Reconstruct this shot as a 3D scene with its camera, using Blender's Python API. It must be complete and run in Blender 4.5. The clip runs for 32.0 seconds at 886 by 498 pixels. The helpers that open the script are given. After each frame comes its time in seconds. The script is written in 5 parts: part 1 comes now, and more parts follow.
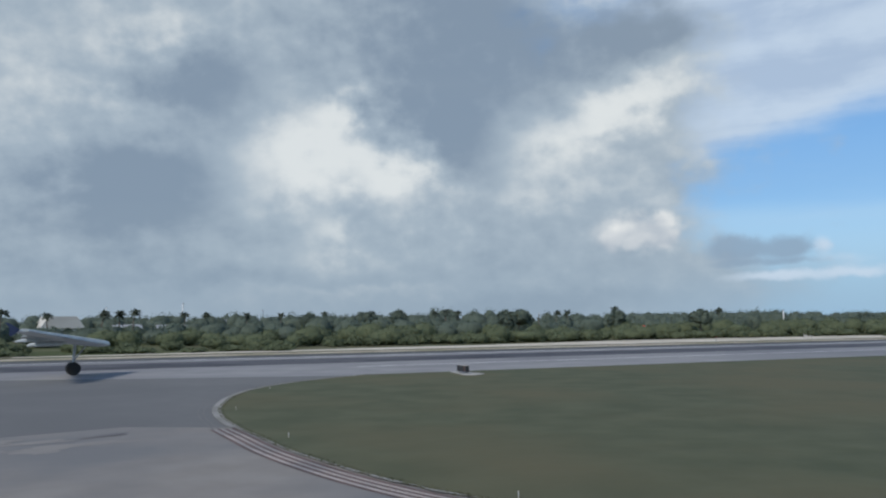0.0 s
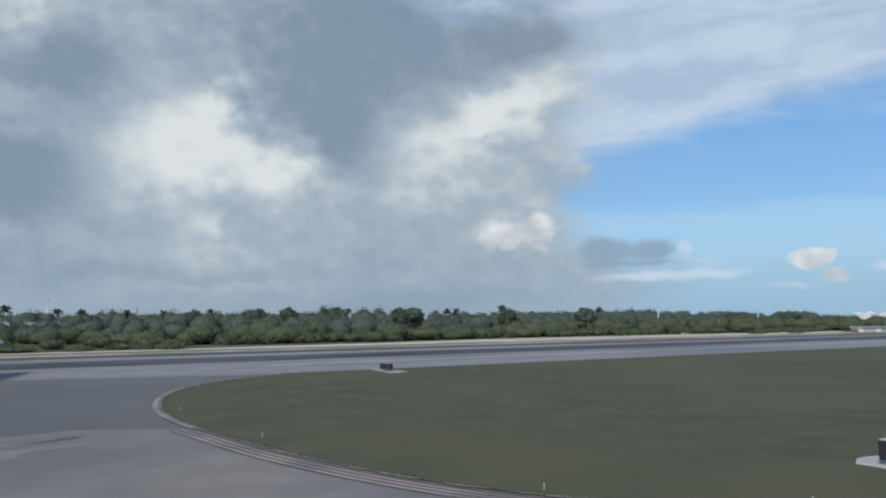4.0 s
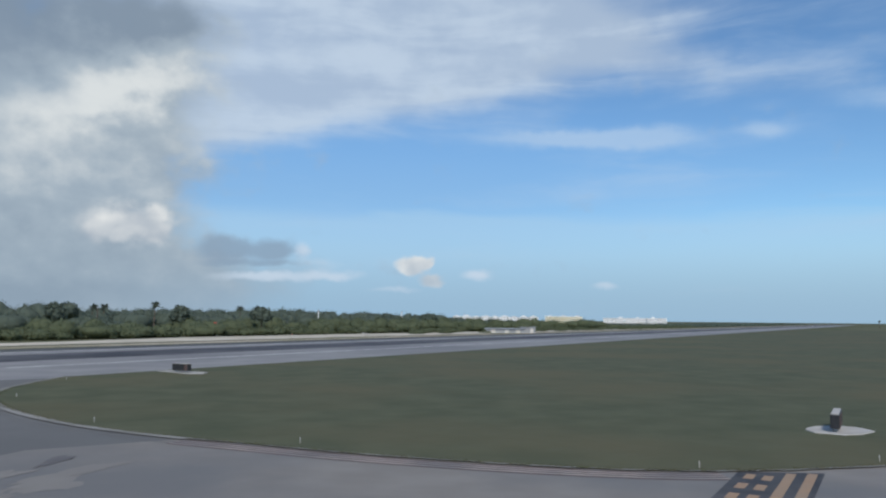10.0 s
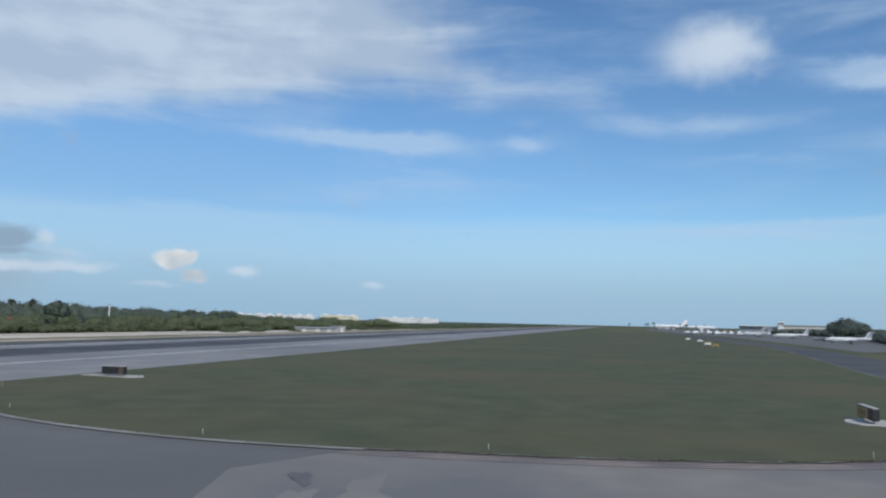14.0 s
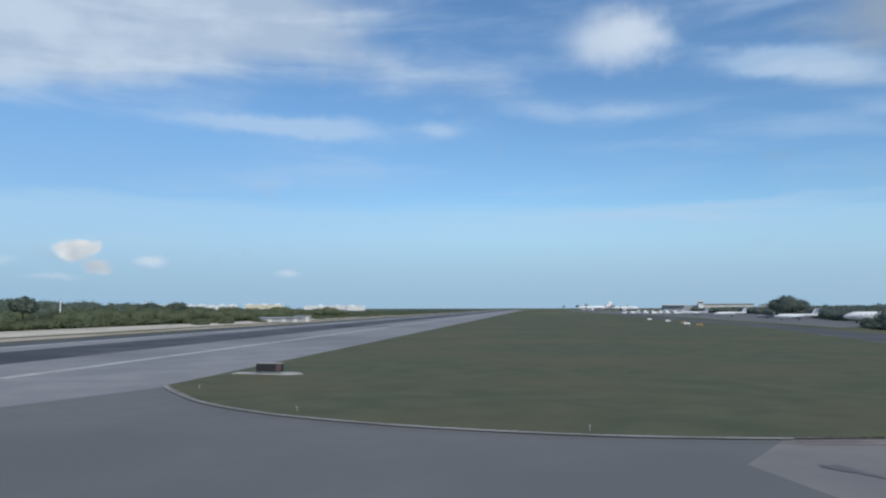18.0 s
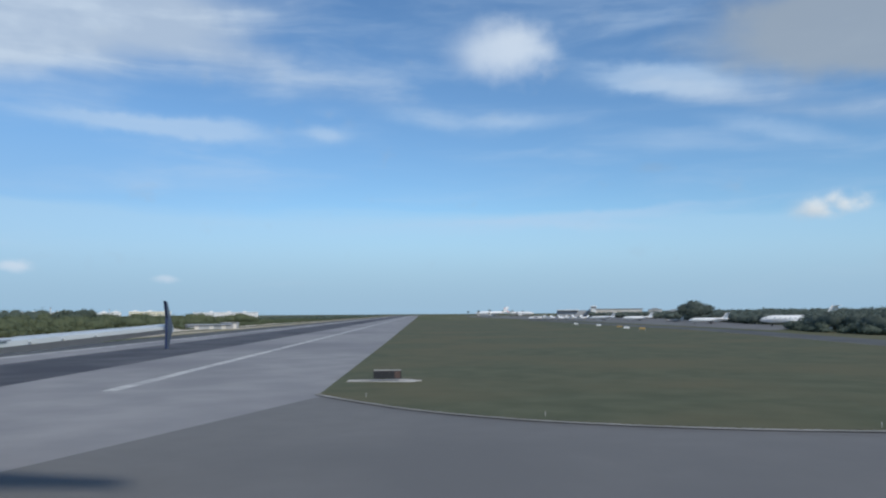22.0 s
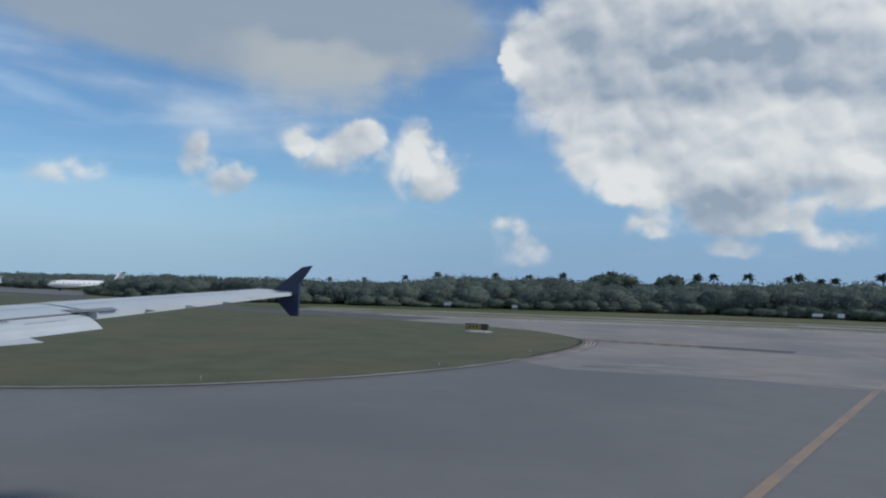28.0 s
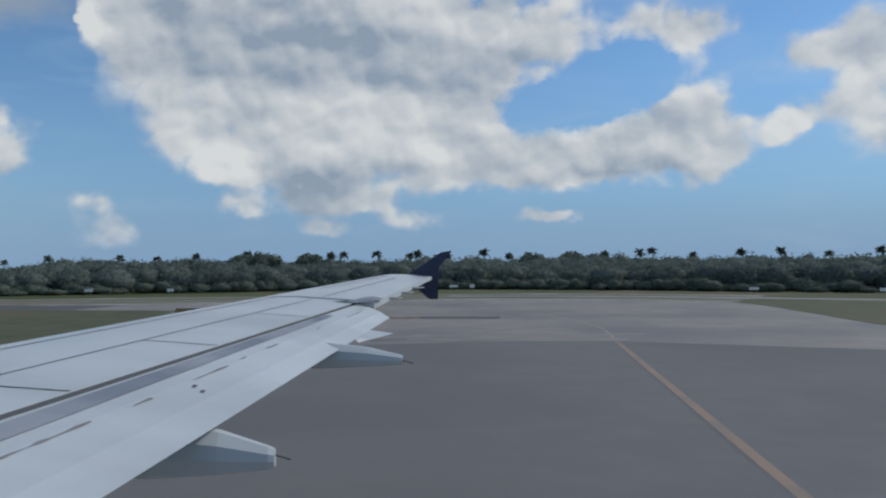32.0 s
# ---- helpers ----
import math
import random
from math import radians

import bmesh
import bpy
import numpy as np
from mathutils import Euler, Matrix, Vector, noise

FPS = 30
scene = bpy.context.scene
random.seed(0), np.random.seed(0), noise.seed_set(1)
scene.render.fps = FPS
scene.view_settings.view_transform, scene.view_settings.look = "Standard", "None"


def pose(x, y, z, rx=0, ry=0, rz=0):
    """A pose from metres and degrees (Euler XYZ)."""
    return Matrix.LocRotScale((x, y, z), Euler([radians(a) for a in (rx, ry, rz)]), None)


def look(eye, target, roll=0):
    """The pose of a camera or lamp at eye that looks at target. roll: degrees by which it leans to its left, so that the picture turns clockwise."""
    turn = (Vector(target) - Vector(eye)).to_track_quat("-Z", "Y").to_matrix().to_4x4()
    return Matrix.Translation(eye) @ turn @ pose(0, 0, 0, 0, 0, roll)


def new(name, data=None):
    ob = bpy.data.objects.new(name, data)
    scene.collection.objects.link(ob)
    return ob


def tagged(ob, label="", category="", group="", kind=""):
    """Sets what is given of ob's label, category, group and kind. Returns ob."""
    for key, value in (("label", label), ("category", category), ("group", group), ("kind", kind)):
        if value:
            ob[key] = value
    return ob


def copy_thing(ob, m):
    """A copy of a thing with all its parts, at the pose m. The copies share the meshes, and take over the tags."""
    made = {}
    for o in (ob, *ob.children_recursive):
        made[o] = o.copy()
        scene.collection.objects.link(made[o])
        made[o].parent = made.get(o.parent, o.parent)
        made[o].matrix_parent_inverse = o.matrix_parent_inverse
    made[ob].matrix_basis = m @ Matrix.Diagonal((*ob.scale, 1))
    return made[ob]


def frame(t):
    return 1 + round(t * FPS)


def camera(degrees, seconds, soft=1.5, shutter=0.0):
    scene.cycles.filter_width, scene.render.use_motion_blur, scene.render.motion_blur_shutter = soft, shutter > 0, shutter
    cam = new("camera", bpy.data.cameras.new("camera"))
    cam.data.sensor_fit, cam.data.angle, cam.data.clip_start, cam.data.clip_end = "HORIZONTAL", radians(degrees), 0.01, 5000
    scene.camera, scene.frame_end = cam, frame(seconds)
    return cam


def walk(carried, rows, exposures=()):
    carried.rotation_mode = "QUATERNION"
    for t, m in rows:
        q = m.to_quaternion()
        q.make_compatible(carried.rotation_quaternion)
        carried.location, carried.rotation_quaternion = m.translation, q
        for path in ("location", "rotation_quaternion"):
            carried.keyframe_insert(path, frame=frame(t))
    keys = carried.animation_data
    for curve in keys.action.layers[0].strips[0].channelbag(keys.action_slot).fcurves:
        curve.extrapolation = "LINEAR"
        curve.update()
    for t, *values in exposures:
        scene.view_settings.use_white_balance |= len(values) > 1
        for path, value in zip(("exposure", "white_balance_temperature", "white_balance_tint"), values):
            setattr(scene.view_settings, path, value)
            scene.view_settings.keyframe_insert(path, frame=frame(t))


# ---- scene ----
cam = camera(59.7, 32.0, soft=2.2)
# seconds, the eye over the ground, and yaw, pitch and roll in degrees
EYE = 4.4
PATH = [
    (0, (-0.00, 0.00), (-0.00, 5.42, -0.54)),
    (0.5, (-0.26, 0.05), (-0.70, 5.33, -0.53)),
    (1, (-0.54, 0.07), (-1.52, 5.28, -0.49)),
    (1.5, (-0.88, 0.04), (-2.42, 5.25, -0.43)),
    (2, (-1.27, 0.00), (-3.46, 5.24, -0.43)),
    (2.5, (-1.77, -0.03), (-4.61, 5.22, -0.44)),
    (3, (-2.38, -0.05), (-5.93, 5.16, -0.46)),
    (3.5, (-3.03, -0.04), (-7.34, 5.19, -0.39)),
    (5.5, (-6.81, 0.57), (-14.35, 5.33, -1.10)),
    (6, (-7.92, 0.79), (-16.33, 5.55, -1.37)),
    (6.5, (-9.07, 1.07), (-18.45, 5.96, -1.23)),
    (7, (-10.30, 1.39), (-20.87, 6.24, -1.10)),
    (7.5, (-11.63, 1.83), (-23.51, 6.28, -0.67)),
    (8, (-12.96, 2.32), (-26.16, 6.09, -0.33)),
    (8.5, (-14.29, 2.91), (-28.78, 5.76, 0.09)),
    (9, (-15.68, 3.57), (-31.38, 5.44, 0.49)),
    (9.5, (-17.08, 4.35), (-34.05, 5.27, 0.54)),
    (10, (-18.44, 5.22), (-36.65, 5.18, 0.51)),
    (10.5, (-19.82, 6.14), (-39.23, 5.06, 0.33)),
    (11, (-21.21, 7.16), (-41.71, 4.90, 0.37)),
    (11.5, (-22.59, 8.30), (-44.15, 4.74, 0.53)),
    (12, (-23.93, 9.56), (-46.48, 4.56, 0.81)),
    (12.5, (-25.22, 10.90), (-48.63, 4.56, 1.16)),
    (13, (-26.49, 12.37), (-50.56, 4.67, 1.27)),
    (13.5, (-27.67, 13.90), (-52.23, 5.00, 1.29)),
    (14, (-28.86, 15.53), (-53.67, 5.34, 1.30)),
    (14.5, (-30.03, 17.21), (-54.95, 5.67, 1.29)),
    (16.5, (-34.53, 24.67), (-58.56, 5.47, 0.71)),
    (17, (-35.51, 26.57), (-59.13, 4.95, 0.48)),
    (17.5, (-36.47, 28.46), (-59.55, 4.50, 0.12)),
    (18, (-37.39, 30.34), (-59.95, 4.36, -0.11)),
    (18.5, (-38.26, 32.20), (-60.31, 4.29, -0.39)),
    (19, (-39.12, 34.05), (-60.69, 4.43, -0.51)),
    (19.5, (-39.99, 35.92), (-61.19, 4.54, -0.62)),
    (20, (-40.86, 37.76), (-61.83, 4.69, -0.56)),
    (20.5, (-41.71, 39.49), (-62.82, 4.82, -0.51)),
    (21, (-42.51, 41.12), (-64.13, 4.82, -0.41)),
    (21.5, (-43.23, 42.69), (-65.98, 4.80, -0.44)),
    (22, (-43.92, 44.19), (-68.33, 4.76, -0.39)),
    (22.5, (-44.55, 45.63), (-71.27, 4.73, -0.36)),
    (23, (-45.12, 47.04), (-74.73, 4.66, -0.20)),
    (23.5, (-45.60, 48.43), (-78.60, 4.46, 0.00)),
    (24, (-46.00, 49.85), (-82.72, 4.33, 0.06)),
    (24.5, (-46.33, 51.27), (-87.13, 4.20, 0.03)),
    (26.5, (-46.31, 57.30), (-106.82, 3.01, 1.14)),
    (27, (-46.16, 58.54), (-112.08, 2.73, 1.17)),
    (27.5, (-45.90, 59.79), (-117.00, 2.56, 1.10)),
    (28, (-45.48, 60.99), (-121.40, 2.54, 1.13)),
    (28.5, (-44.86, 62.16), (-125.18, 2.49, 1.20)),
    (29, (-44.12, 63.31), (-128.61, 2.31, 1.29)),
    (29.5, (-43.36, 64.44), (-132.18, 1.95, 0.96)),
    (30, (-42.53, 65.57), (-135.87, 1.33, 0.58)),
    (30.5, (-41.64, 66.63), (-139.75, 0.90, 0.12)),
    (31, (-40.73, 67.60), (-143.66, 0.38, -0.46)),
    (31.5, (-39.80, 68.48), (-146.71, 0.75, -1.11)),
    (32, (-38.91, 69.29), (-150.82, 1.17, -0.49)),
]


def aim(yaw, pitch):
    y, p = radians(yaw), radians(pitch)
    return Vector((-math.sin(y) * math.cos(p), math.cos(y) * math.cos(p), math.sin(p)))


walk(cam, [(t, look((x, y, EYE), Vector((x, y, EYE)) + aim(yaw, pitch), roll)) for t, (x, y), (yaw, pitch, roll) in PATH], [(0.0, 0.1), (12.0, 0.05), (20.0, 0.1), (25.0, 0.08), (29.0, 0.0), (31.0, -0.02), (32.0, -0.13)])

# ---- light, sky ----
SUN_AZ, SUN_EL = 145.0, 41.0


def build_world():
    w = bpy.data.worlds.new("sky")
    scene.world = w
    w.use_nodes = True
    nt = w.node_tree
    nt.nodes.clear()
    N, L = nt.nodes.new, nt.links.new

    def math_(op, a, b=None, c=None, clamp=False):
        n = N("ShaderNodeMath")
        n.operation, n.use_clamp = op, clamp
        for i, v in enumerate((a, b, c)):
            if v is None:
                continue
            if isinstance(v, (int, float)):
                n.inputs[i].default_value = v
            else:
                L(v, n.inputs[i])
        return n.outputs[0]

    def vec(op, a, b=None):
        n = N("ShaderNodeVectorMath")
        n.operation = op
        for i, v in enumerate((a, b)):
            if v is None:
                continue
            if isinstance(v, (tuple, list)):
                n.inputs[i].default_value = v
            else:
                L(v, n.inputs[i])
        return n.outputs["Value"] if op in ("LENGTH", "DOT_PRODUCT") else n.outputs[0]

    def ramp(x, lo, hi):
        n = N("ShaderNodeMapRange")
        n.interpolation_type, n.clamp = "SMOOTHSTEP", True
        L(x, n.inputs[0])
        n.inputs[1].default_value, n.inputs[2].default_value = lo, hi
        return n.outputs[0]

    def mix(f, a, b):
        n = N("ShaderNodeMix")
        n.data_type = "RGBA"
        if isinstance(f, (int, float)):
            n.inputs[0].default_value = f
        else:
            L(f, n.inputs[0])
        for i, v in ((6, a), (7, b)):
            if isinstance(v, tuple):
                n.inputs[i].default_value = (*v, 1)
            else:
                L(v, n.inputs[i])
        return n.outputs[2]

    def noise_(v, scale, detail, rough=0.5, dist=0.0):
        n = N("ShaderNodeTexNoise")
        L(v, n.inputs["Vector"])
        n.inputs["Scale"].default_value, n.inputs["Detail"].default_value = scale, detail
        n.inputs["Roughness"].default_value, n.inputs["Distortion"].default_value = rough, dist
        return n

    sky = N("ShaderNodeTexSky")
    sky.sky_type, sky.sun_disc = "NISHITA", False
    sky.sun_elevation, sky.sun_rotation = radians(SUN_EL), radians(-SUN_AZ)
    sky.air_density, sky.dust_density, sky.ozone_density = 1.0, 0.25, 2.5
    co = N("ShaderNodeTexCoord").outputs["Generated"]
    # the bearing u (degrees, growing to the left, 0 at the middle of the sweep) and the height v of a direction
    turned = N("ShaderNodeVectorRotate")
    turned.rotation_type = "Z_AXIS"
    turned.inputs["Angle"].default_value = radians(75)
    L(co, turned.inputs["Vector"])
    sep = N("ShaderNodeSeparateXYZ")
    L(turned.outputs[0], sep.inputs[0])
    x, y, z = sep.outputs
    u = math_("MULTIPLY", math_("ARCTAN2", math_("MULTIPLY", x, -1.0), y), 57.2958)
    flat = math_("SQRT", math_("ADD", math_("MULTIPLY", x, x), math_("MULTIPLY", y, y)))
    v = math_("MULTIPLY", math_("ARCTAN2", z, flat), 57.2958)
    uv = N("ShaderNodeCombineXYZ")
    L(u, uv.inputs[0]), L(v, uv.inputs[1])
    uv = uv.outputs[0]

    # noises that bend the outlines and break up the sheets
    n_big = noise_(vec("MULTIPLY", uv, (1.0, 1.5, 1.0)), 0.11, 4, 0.5)
    n_mid = noise_(vec("MULTIPLY", uv, (1.0, 1.3, 1.0)), 0.30, 5, 0.48)
    n_lit = noise_(vec("MULTIPLY", vec("ADD", uv, (-0.45, 0.7, 0.0)), (1.0, 1.3, 1.0)), 0.30, 5, 0.48)
    n_fine = noise_(vec("MULTIPLY", uv, (1.0, 1.15, 1.0)), 0.85, 5, 0.5)
    off = vec("MULTIPLY", vec("SUBTRACT", n_big.outputs["Color"], (0.5, 0.5, 0.5)), (5.0, 3.0, 0.0))
    off2 = vec("MULTIPLY", vec("SUBTRACT", n_mid.outputs["Color"], (0.5, 0.5, 0.5)), (2.6, 2.0, 0.0))
    off3 = vec("MULTIPLY", vec("SUBTRACT", n_fine.outputs["Color"], (0.5, 0.5, 0.5)), (1.1, 0.9, 0.0))
    wide = vec("ADD", vec("ADD", uv, off), vec("MULTIPLY", off2, (1.5, 1.5, 0.0)))
    ragged = vec("ADD", wide, off3)
    soft = vec("ADD", uv, vec("ADD", vec("MULTIPLY", off, (0.3, 0.3, 0.0)), vec("MULTIPLY", off2, (0.35, 0.35, 0.0))))
    calm = vec("ADD", uv, vec("ADD", vec("MULTIPLY", off2, (0.45, 0.4, 0.0)), vec("MULTIPLY", off3, (0.7, 0.6, 0.0))))
    wob = vec("ADD", uv, vec("ADD", vec("MULTIPLY", off2, (0.8, 0.8, 0.0)), off3))
    relief = math_("SUBTRACT", n_mid.outputs["Fac"], n_lit.outputs["Fac"])
    mid_ = math_("SUBTRACT", n_mid.outputs["Fac"], 0.5)
    fine_ = math_("SUBTRACT", n_fine.outputs["Fac"], 0.5)

    def splats(where, rows, grow=1.0):
        """The sum of soft bells: u, v, half width, half height, turn in degrees, weight."""
        total = None
        for bu, bv, su, sv, turn, weight in rows:
            d = vec("SUBTRACT", where, (bu, bv, 0))
            if turn:
                c_, s_ = math.cos(radians(turn)), math.sin(radians(turn))
                a = vec("DOT_PRODUCT", d, (c_ / (su * grow), s_ / (su * grow), 0))
                b = vec("DOT_PRODUCT", d, (-s_ / (sv * grow), c_ / (sv * grow), 0))
                d = math_("SQRT", math_("MULTIPLY_ADD", a, a, math_("MULTIPLY", b, b)))
            else:
                d = vec("LENGTH", vec("MULTIPLY", d, (1 / (su * grow), 1 / (sv * grow), 0)))
            bell = ramp(d, 1.0, 0.0)
            if total is None:
                total = math_("MULTIPLY", bell, weight)
            else:
                total = math_("MULTIPLY_ADD", bell, weight, total)
        return total

    def heaped(where, rows=((0.22, 1.0), (0.55, 0.5), (1.4, 0.10))):
        """Rounded lobes, as of a heaped cloud's surface."""
        total = None
        for scale, much in rows:
            d = math_("ABSOLUTE", math_("SUBTRACT", noise_(where, scale, 0, 0.0).outputs["Fac"], 0.5))
            d = math_("MULTIPLY", d, 2.0 * much)
            total = d if total is None else math_("ADD", total, d)
        return total

    tint = N("ShaderNodeMix")
    tint.data_type, tint.blend_type = "RGBA", "MULTIPLY"
    tint.inputs[0].default_value = 1.0
    L(sky.outputs[0], tint.inputs[6])
    tint.inputs[7].default_value = (*SKY_TINT, 1)
    base = tint.outputs[2]
    dusk = math_("MULTIPLY", ramp(u, 4.0, 42.0), math_("MULTIPLY", ramp(v, 15.0, 8.5), 0.42))
    base = mix(dusk, base, BLUE_LOW)
    # the milky layers low down, with their uneven streaky upper rims
    streak = noise_(vec("MULTIPLY", vec("ADD", uv, vec("MULTIPLY", off, (0.8, 0.5, 0.0))), (0.20, 1.1, 1.0)), 0.30, 6, 0.52, 0.4).outputs["Fac"]
    st_ = math_("SUBTRACT", streak, 0.5)
    rim = math_("ADD", v, math_("ADD", math_("MULTIPLY", st_, 3.4), math_("MULTIPLY", u, -0.012)))
    milky = ramp(u, -55.0, -15.0)
    base = mix(math_("MULTIPLY", math_("MULTIPLY", ramp(rim, 7.7, 6.5), 0.52), milky), base, MILK)
    base = mix(math_("MULTIPLY", math_("MULTIPLY", ramp(rim, 5.6, 3.0), 0.30), milky), base, MILK)
    low_ = mix(ramp(u, 46.0, 66.0), mix(ramp(u, -20.0, -50.0), HAZE, HAZE_SOUTH), HAZE_GREY)
    base = mix(math_("MULTIPLY", ramp(v, 7.0, 0.0), 0.75), base, low_)
    south = math_("MULTIPLY", ramp(u, -25.0, -60.0), math_("MULTIPLY", ramp(v, 17.0, 3.0), 0.65))
    base = mix(south, base, BLUE_SOUTH)
    # thin high veil and streaks
    wisps = math_("MULTIPLY", ramp(streak, 0.42, 0.78), math_("MULTIPLY", ramp(v, 5.0, 12.0), 0.30))
    col = mix(wisps, base, WISP)
    st = math_("ADD", splats(calm, STREAKS_A, 1.35), splats(calm, STREAKS_B, 1.35))
    st = math_("MULTIPLY", st, math_("MULTIPLY_ADD", st_, 2.6, 1.0))
    col = mix(math_("MULTIPLY", ramp(st, 0.0, 1.5), 0.62), col, WISP)
    veil = math_("ADD", splats(soft, VEIL, 1.25), math_("ADD", math_("MULTIPLY", st_, 1.5), math_("MULTIPLY", mid_, 0.35)))
    veil_col = mix(ramp(math_("ADD", streak, math_("MULTIPLY", mid_, 0.5)), 0.36, 0.66), VEIL_LOW, VEIL_COL)
    col = mix(math_("MULTIPLY", ramp(veil, 0.0, 1.35), 0.90), col, veil_col)
    # the grey rain cloud
    g = math_("ADD", splats(wide, SHEET, 1.25), math_("ADD", math_("MULTIPLY", mid_, 0.55), math_("MULTIPLY", fine_, 0.2)))
    tone = math_("MULTIPLY", math_("ADD", splats(ragged, TONE_A, 1.15), splats(ragged, TONE_B, 1.15)), 1.35)
    tone = math_("ADD", tone, math_("ADD", math_("MULTIPLY", mid_, 1.0), math_("MULTIPLY_ADD", fine_, 0.55, math_("MULTIPLY", relief, 0.7))))
    gcol = mix(ramp(tone, -0.15, 1.15), mix(ramp(tone, -1.15, 0.15), GREY_DARK, GREY_LOW), GREY_HIGH)
    gcol = mix(math_("MULTIPLY", ramp(v, 7.0, 1.0), 0.5), gcol, HAZE_GREY)
    col = mix(math_("MULTIPLY", ramp(g, 0.10, 1.0), 0.95), col, gcol)
    # smooth small clouds: white, grey and slate
    for rows, tone_, hi, much in ((SOFT_GREY, GREY_SOFT, 1.3, 0.88), (SLATE, SLATE_COL, 0.8, 0.8), (SOFT_WHITE, WHITE_SOFT, 1.5, 0.85)):
        s_ = math_("ADD", splats(calm, rows, 1.3), math_("ADD", math_("MULTIPLY", mid_, 0.9), math_("MULTIPLY", fine_, 0.3)))
        col = mix(math_("MULTIPLY", ramp(s_, 0.08, hi), much), col, tone_)
    col = mix(math_("MULTIPLY", ramp(math_("ADD", splats(wide, WARM, 1.3), math_("MULTIPLY", mid_, 0.8)), 0.1, 1.0), 0.7), col, WARM_COL)
    # heaped clouds: bright thin rims, greyer where they are thick
    c0 = math_("ADD", math_("ADD", splats(wob, PUFFS_A, 1.3), splats(wob, PUFFS_B, 1.3)), splats(wob, PUFFS_C, 1.3))
    c0 = math_("SUBTRACT", c0, splats(wob, GAPS, 1.2))
    lobe_co = vec("ADD", uv, vec("MULTIPLY", off2, (0.35, 0.35, 0.0)))
    lobes = heaped(lobe_co)
    curl = math_("SUBTRACT", lobes, heaped(vec("ADD", lobe_co, (-0.30, 0.45, 0.0))))
    broken = math_("ADD", math_("MULTIPLY", math_("SUBTRACT", lobes, 0.26), 1.0), math_("ADD", math_("MULTIPLY", mid_, 1.7), math_("MULTIPLY", fine_, 0.5)))
    c = math_("MULTIPLY_ADD", broken, ramp(c0, 0.0, 0.7), c0)
    slope_ = noise_(vec("MULTIPLY", wob, (1.0, 1.3, 1.0)), 0.15, 2, 0.4).outputs["Fac"]
    slope_ = math_("SUBTRACT", slope_, noise_(vec("MULTIPLY", vec("ADD", wob, (-0.9, 1.4, 0.0)), (1.0, 1.3, 1.0)), 0.15, 2, 0.4).outputs["Fac"])
    lit = math_("MULTIPLY_ADD", ramp(c, 0.5, 2.2), -0.12, 0.69)
    lit = math_("MULTIPLY_ADD", curl, 0.50, math_("MULTIPLY_ADD", relief, 0.85, lit))
    lit = math_("MULTIPLY_ADD", slope_, 1.5, lit)
    lit = math_("MULTIPLY_ADD", splats(wide, UNDER, 1.25), -0.75, lit)
    lit = math_("ADD", lit, math_("MULTIPLY", splats(wob, LIT, 1.2), 0.8), clamp=True)
    ccol = mix(lit, PUFF_LOW, PUFF_HIGH)
    col = mix(math_("MULTIPLY", ramp(c, 0.15, 1.05), 0.94), col, ccol)
    # far puffs and everything low fade into the haze
    col = mix(math_("MULTIPLY", ramp(v, 5.0, -0.5), 0.62), col, low_)
    bg = N("ShaderNodeBackground")
    bg.inputs["Strength"].default_value = 0.1
    L(col, bg.inputs["Color"])
    out = N("ShaderNodeOutputWorld")
    L(bg.outputs[0], out.inputs[0])


# colours of the sky's parts, in the sky's own units
SKY_TINT = (0.73, 0.97, 1.14)
MILK = (3.9, 5.9, 7.8)
HAZE = (2.9, 4.5, 6.1)
HAZE_SOUTH = (2.45, 3.85, 5.65)
BLUE_SOUTH = (1.95, 3.45, 5.7)
HAZE_GREY = (2.75, 3.6, 4.5)
WISP = (4.3, 5.8, 7.7)
VEIL_LOW = (4.0, 5.0, 6.4)
BLUE_LOW = (2.1, 3.6, 6.0)
VEIL_COL = (5.2, 6.2, 7.4)
GREY_LOW = (3.5, 4.25, 4.95)
GREY_HIGH = (6.8, 7.15, 7.2)
GREY_DARK = (2.15, 2.8, 3.6)
GREY_SOFT = (2.95, 3.6, 4.4)
SLATE_COL = (2.4, 3.3, 4.4)
WHITE_SOFT = (6.0, 6.9, 8.0)
WARM_COL = (4.5, 4.9, 5.1)
PUFF_LOW = (2.9, 3.6, 4.5)
PUFF_HIGH = (7.5, 7.7, 7.7)
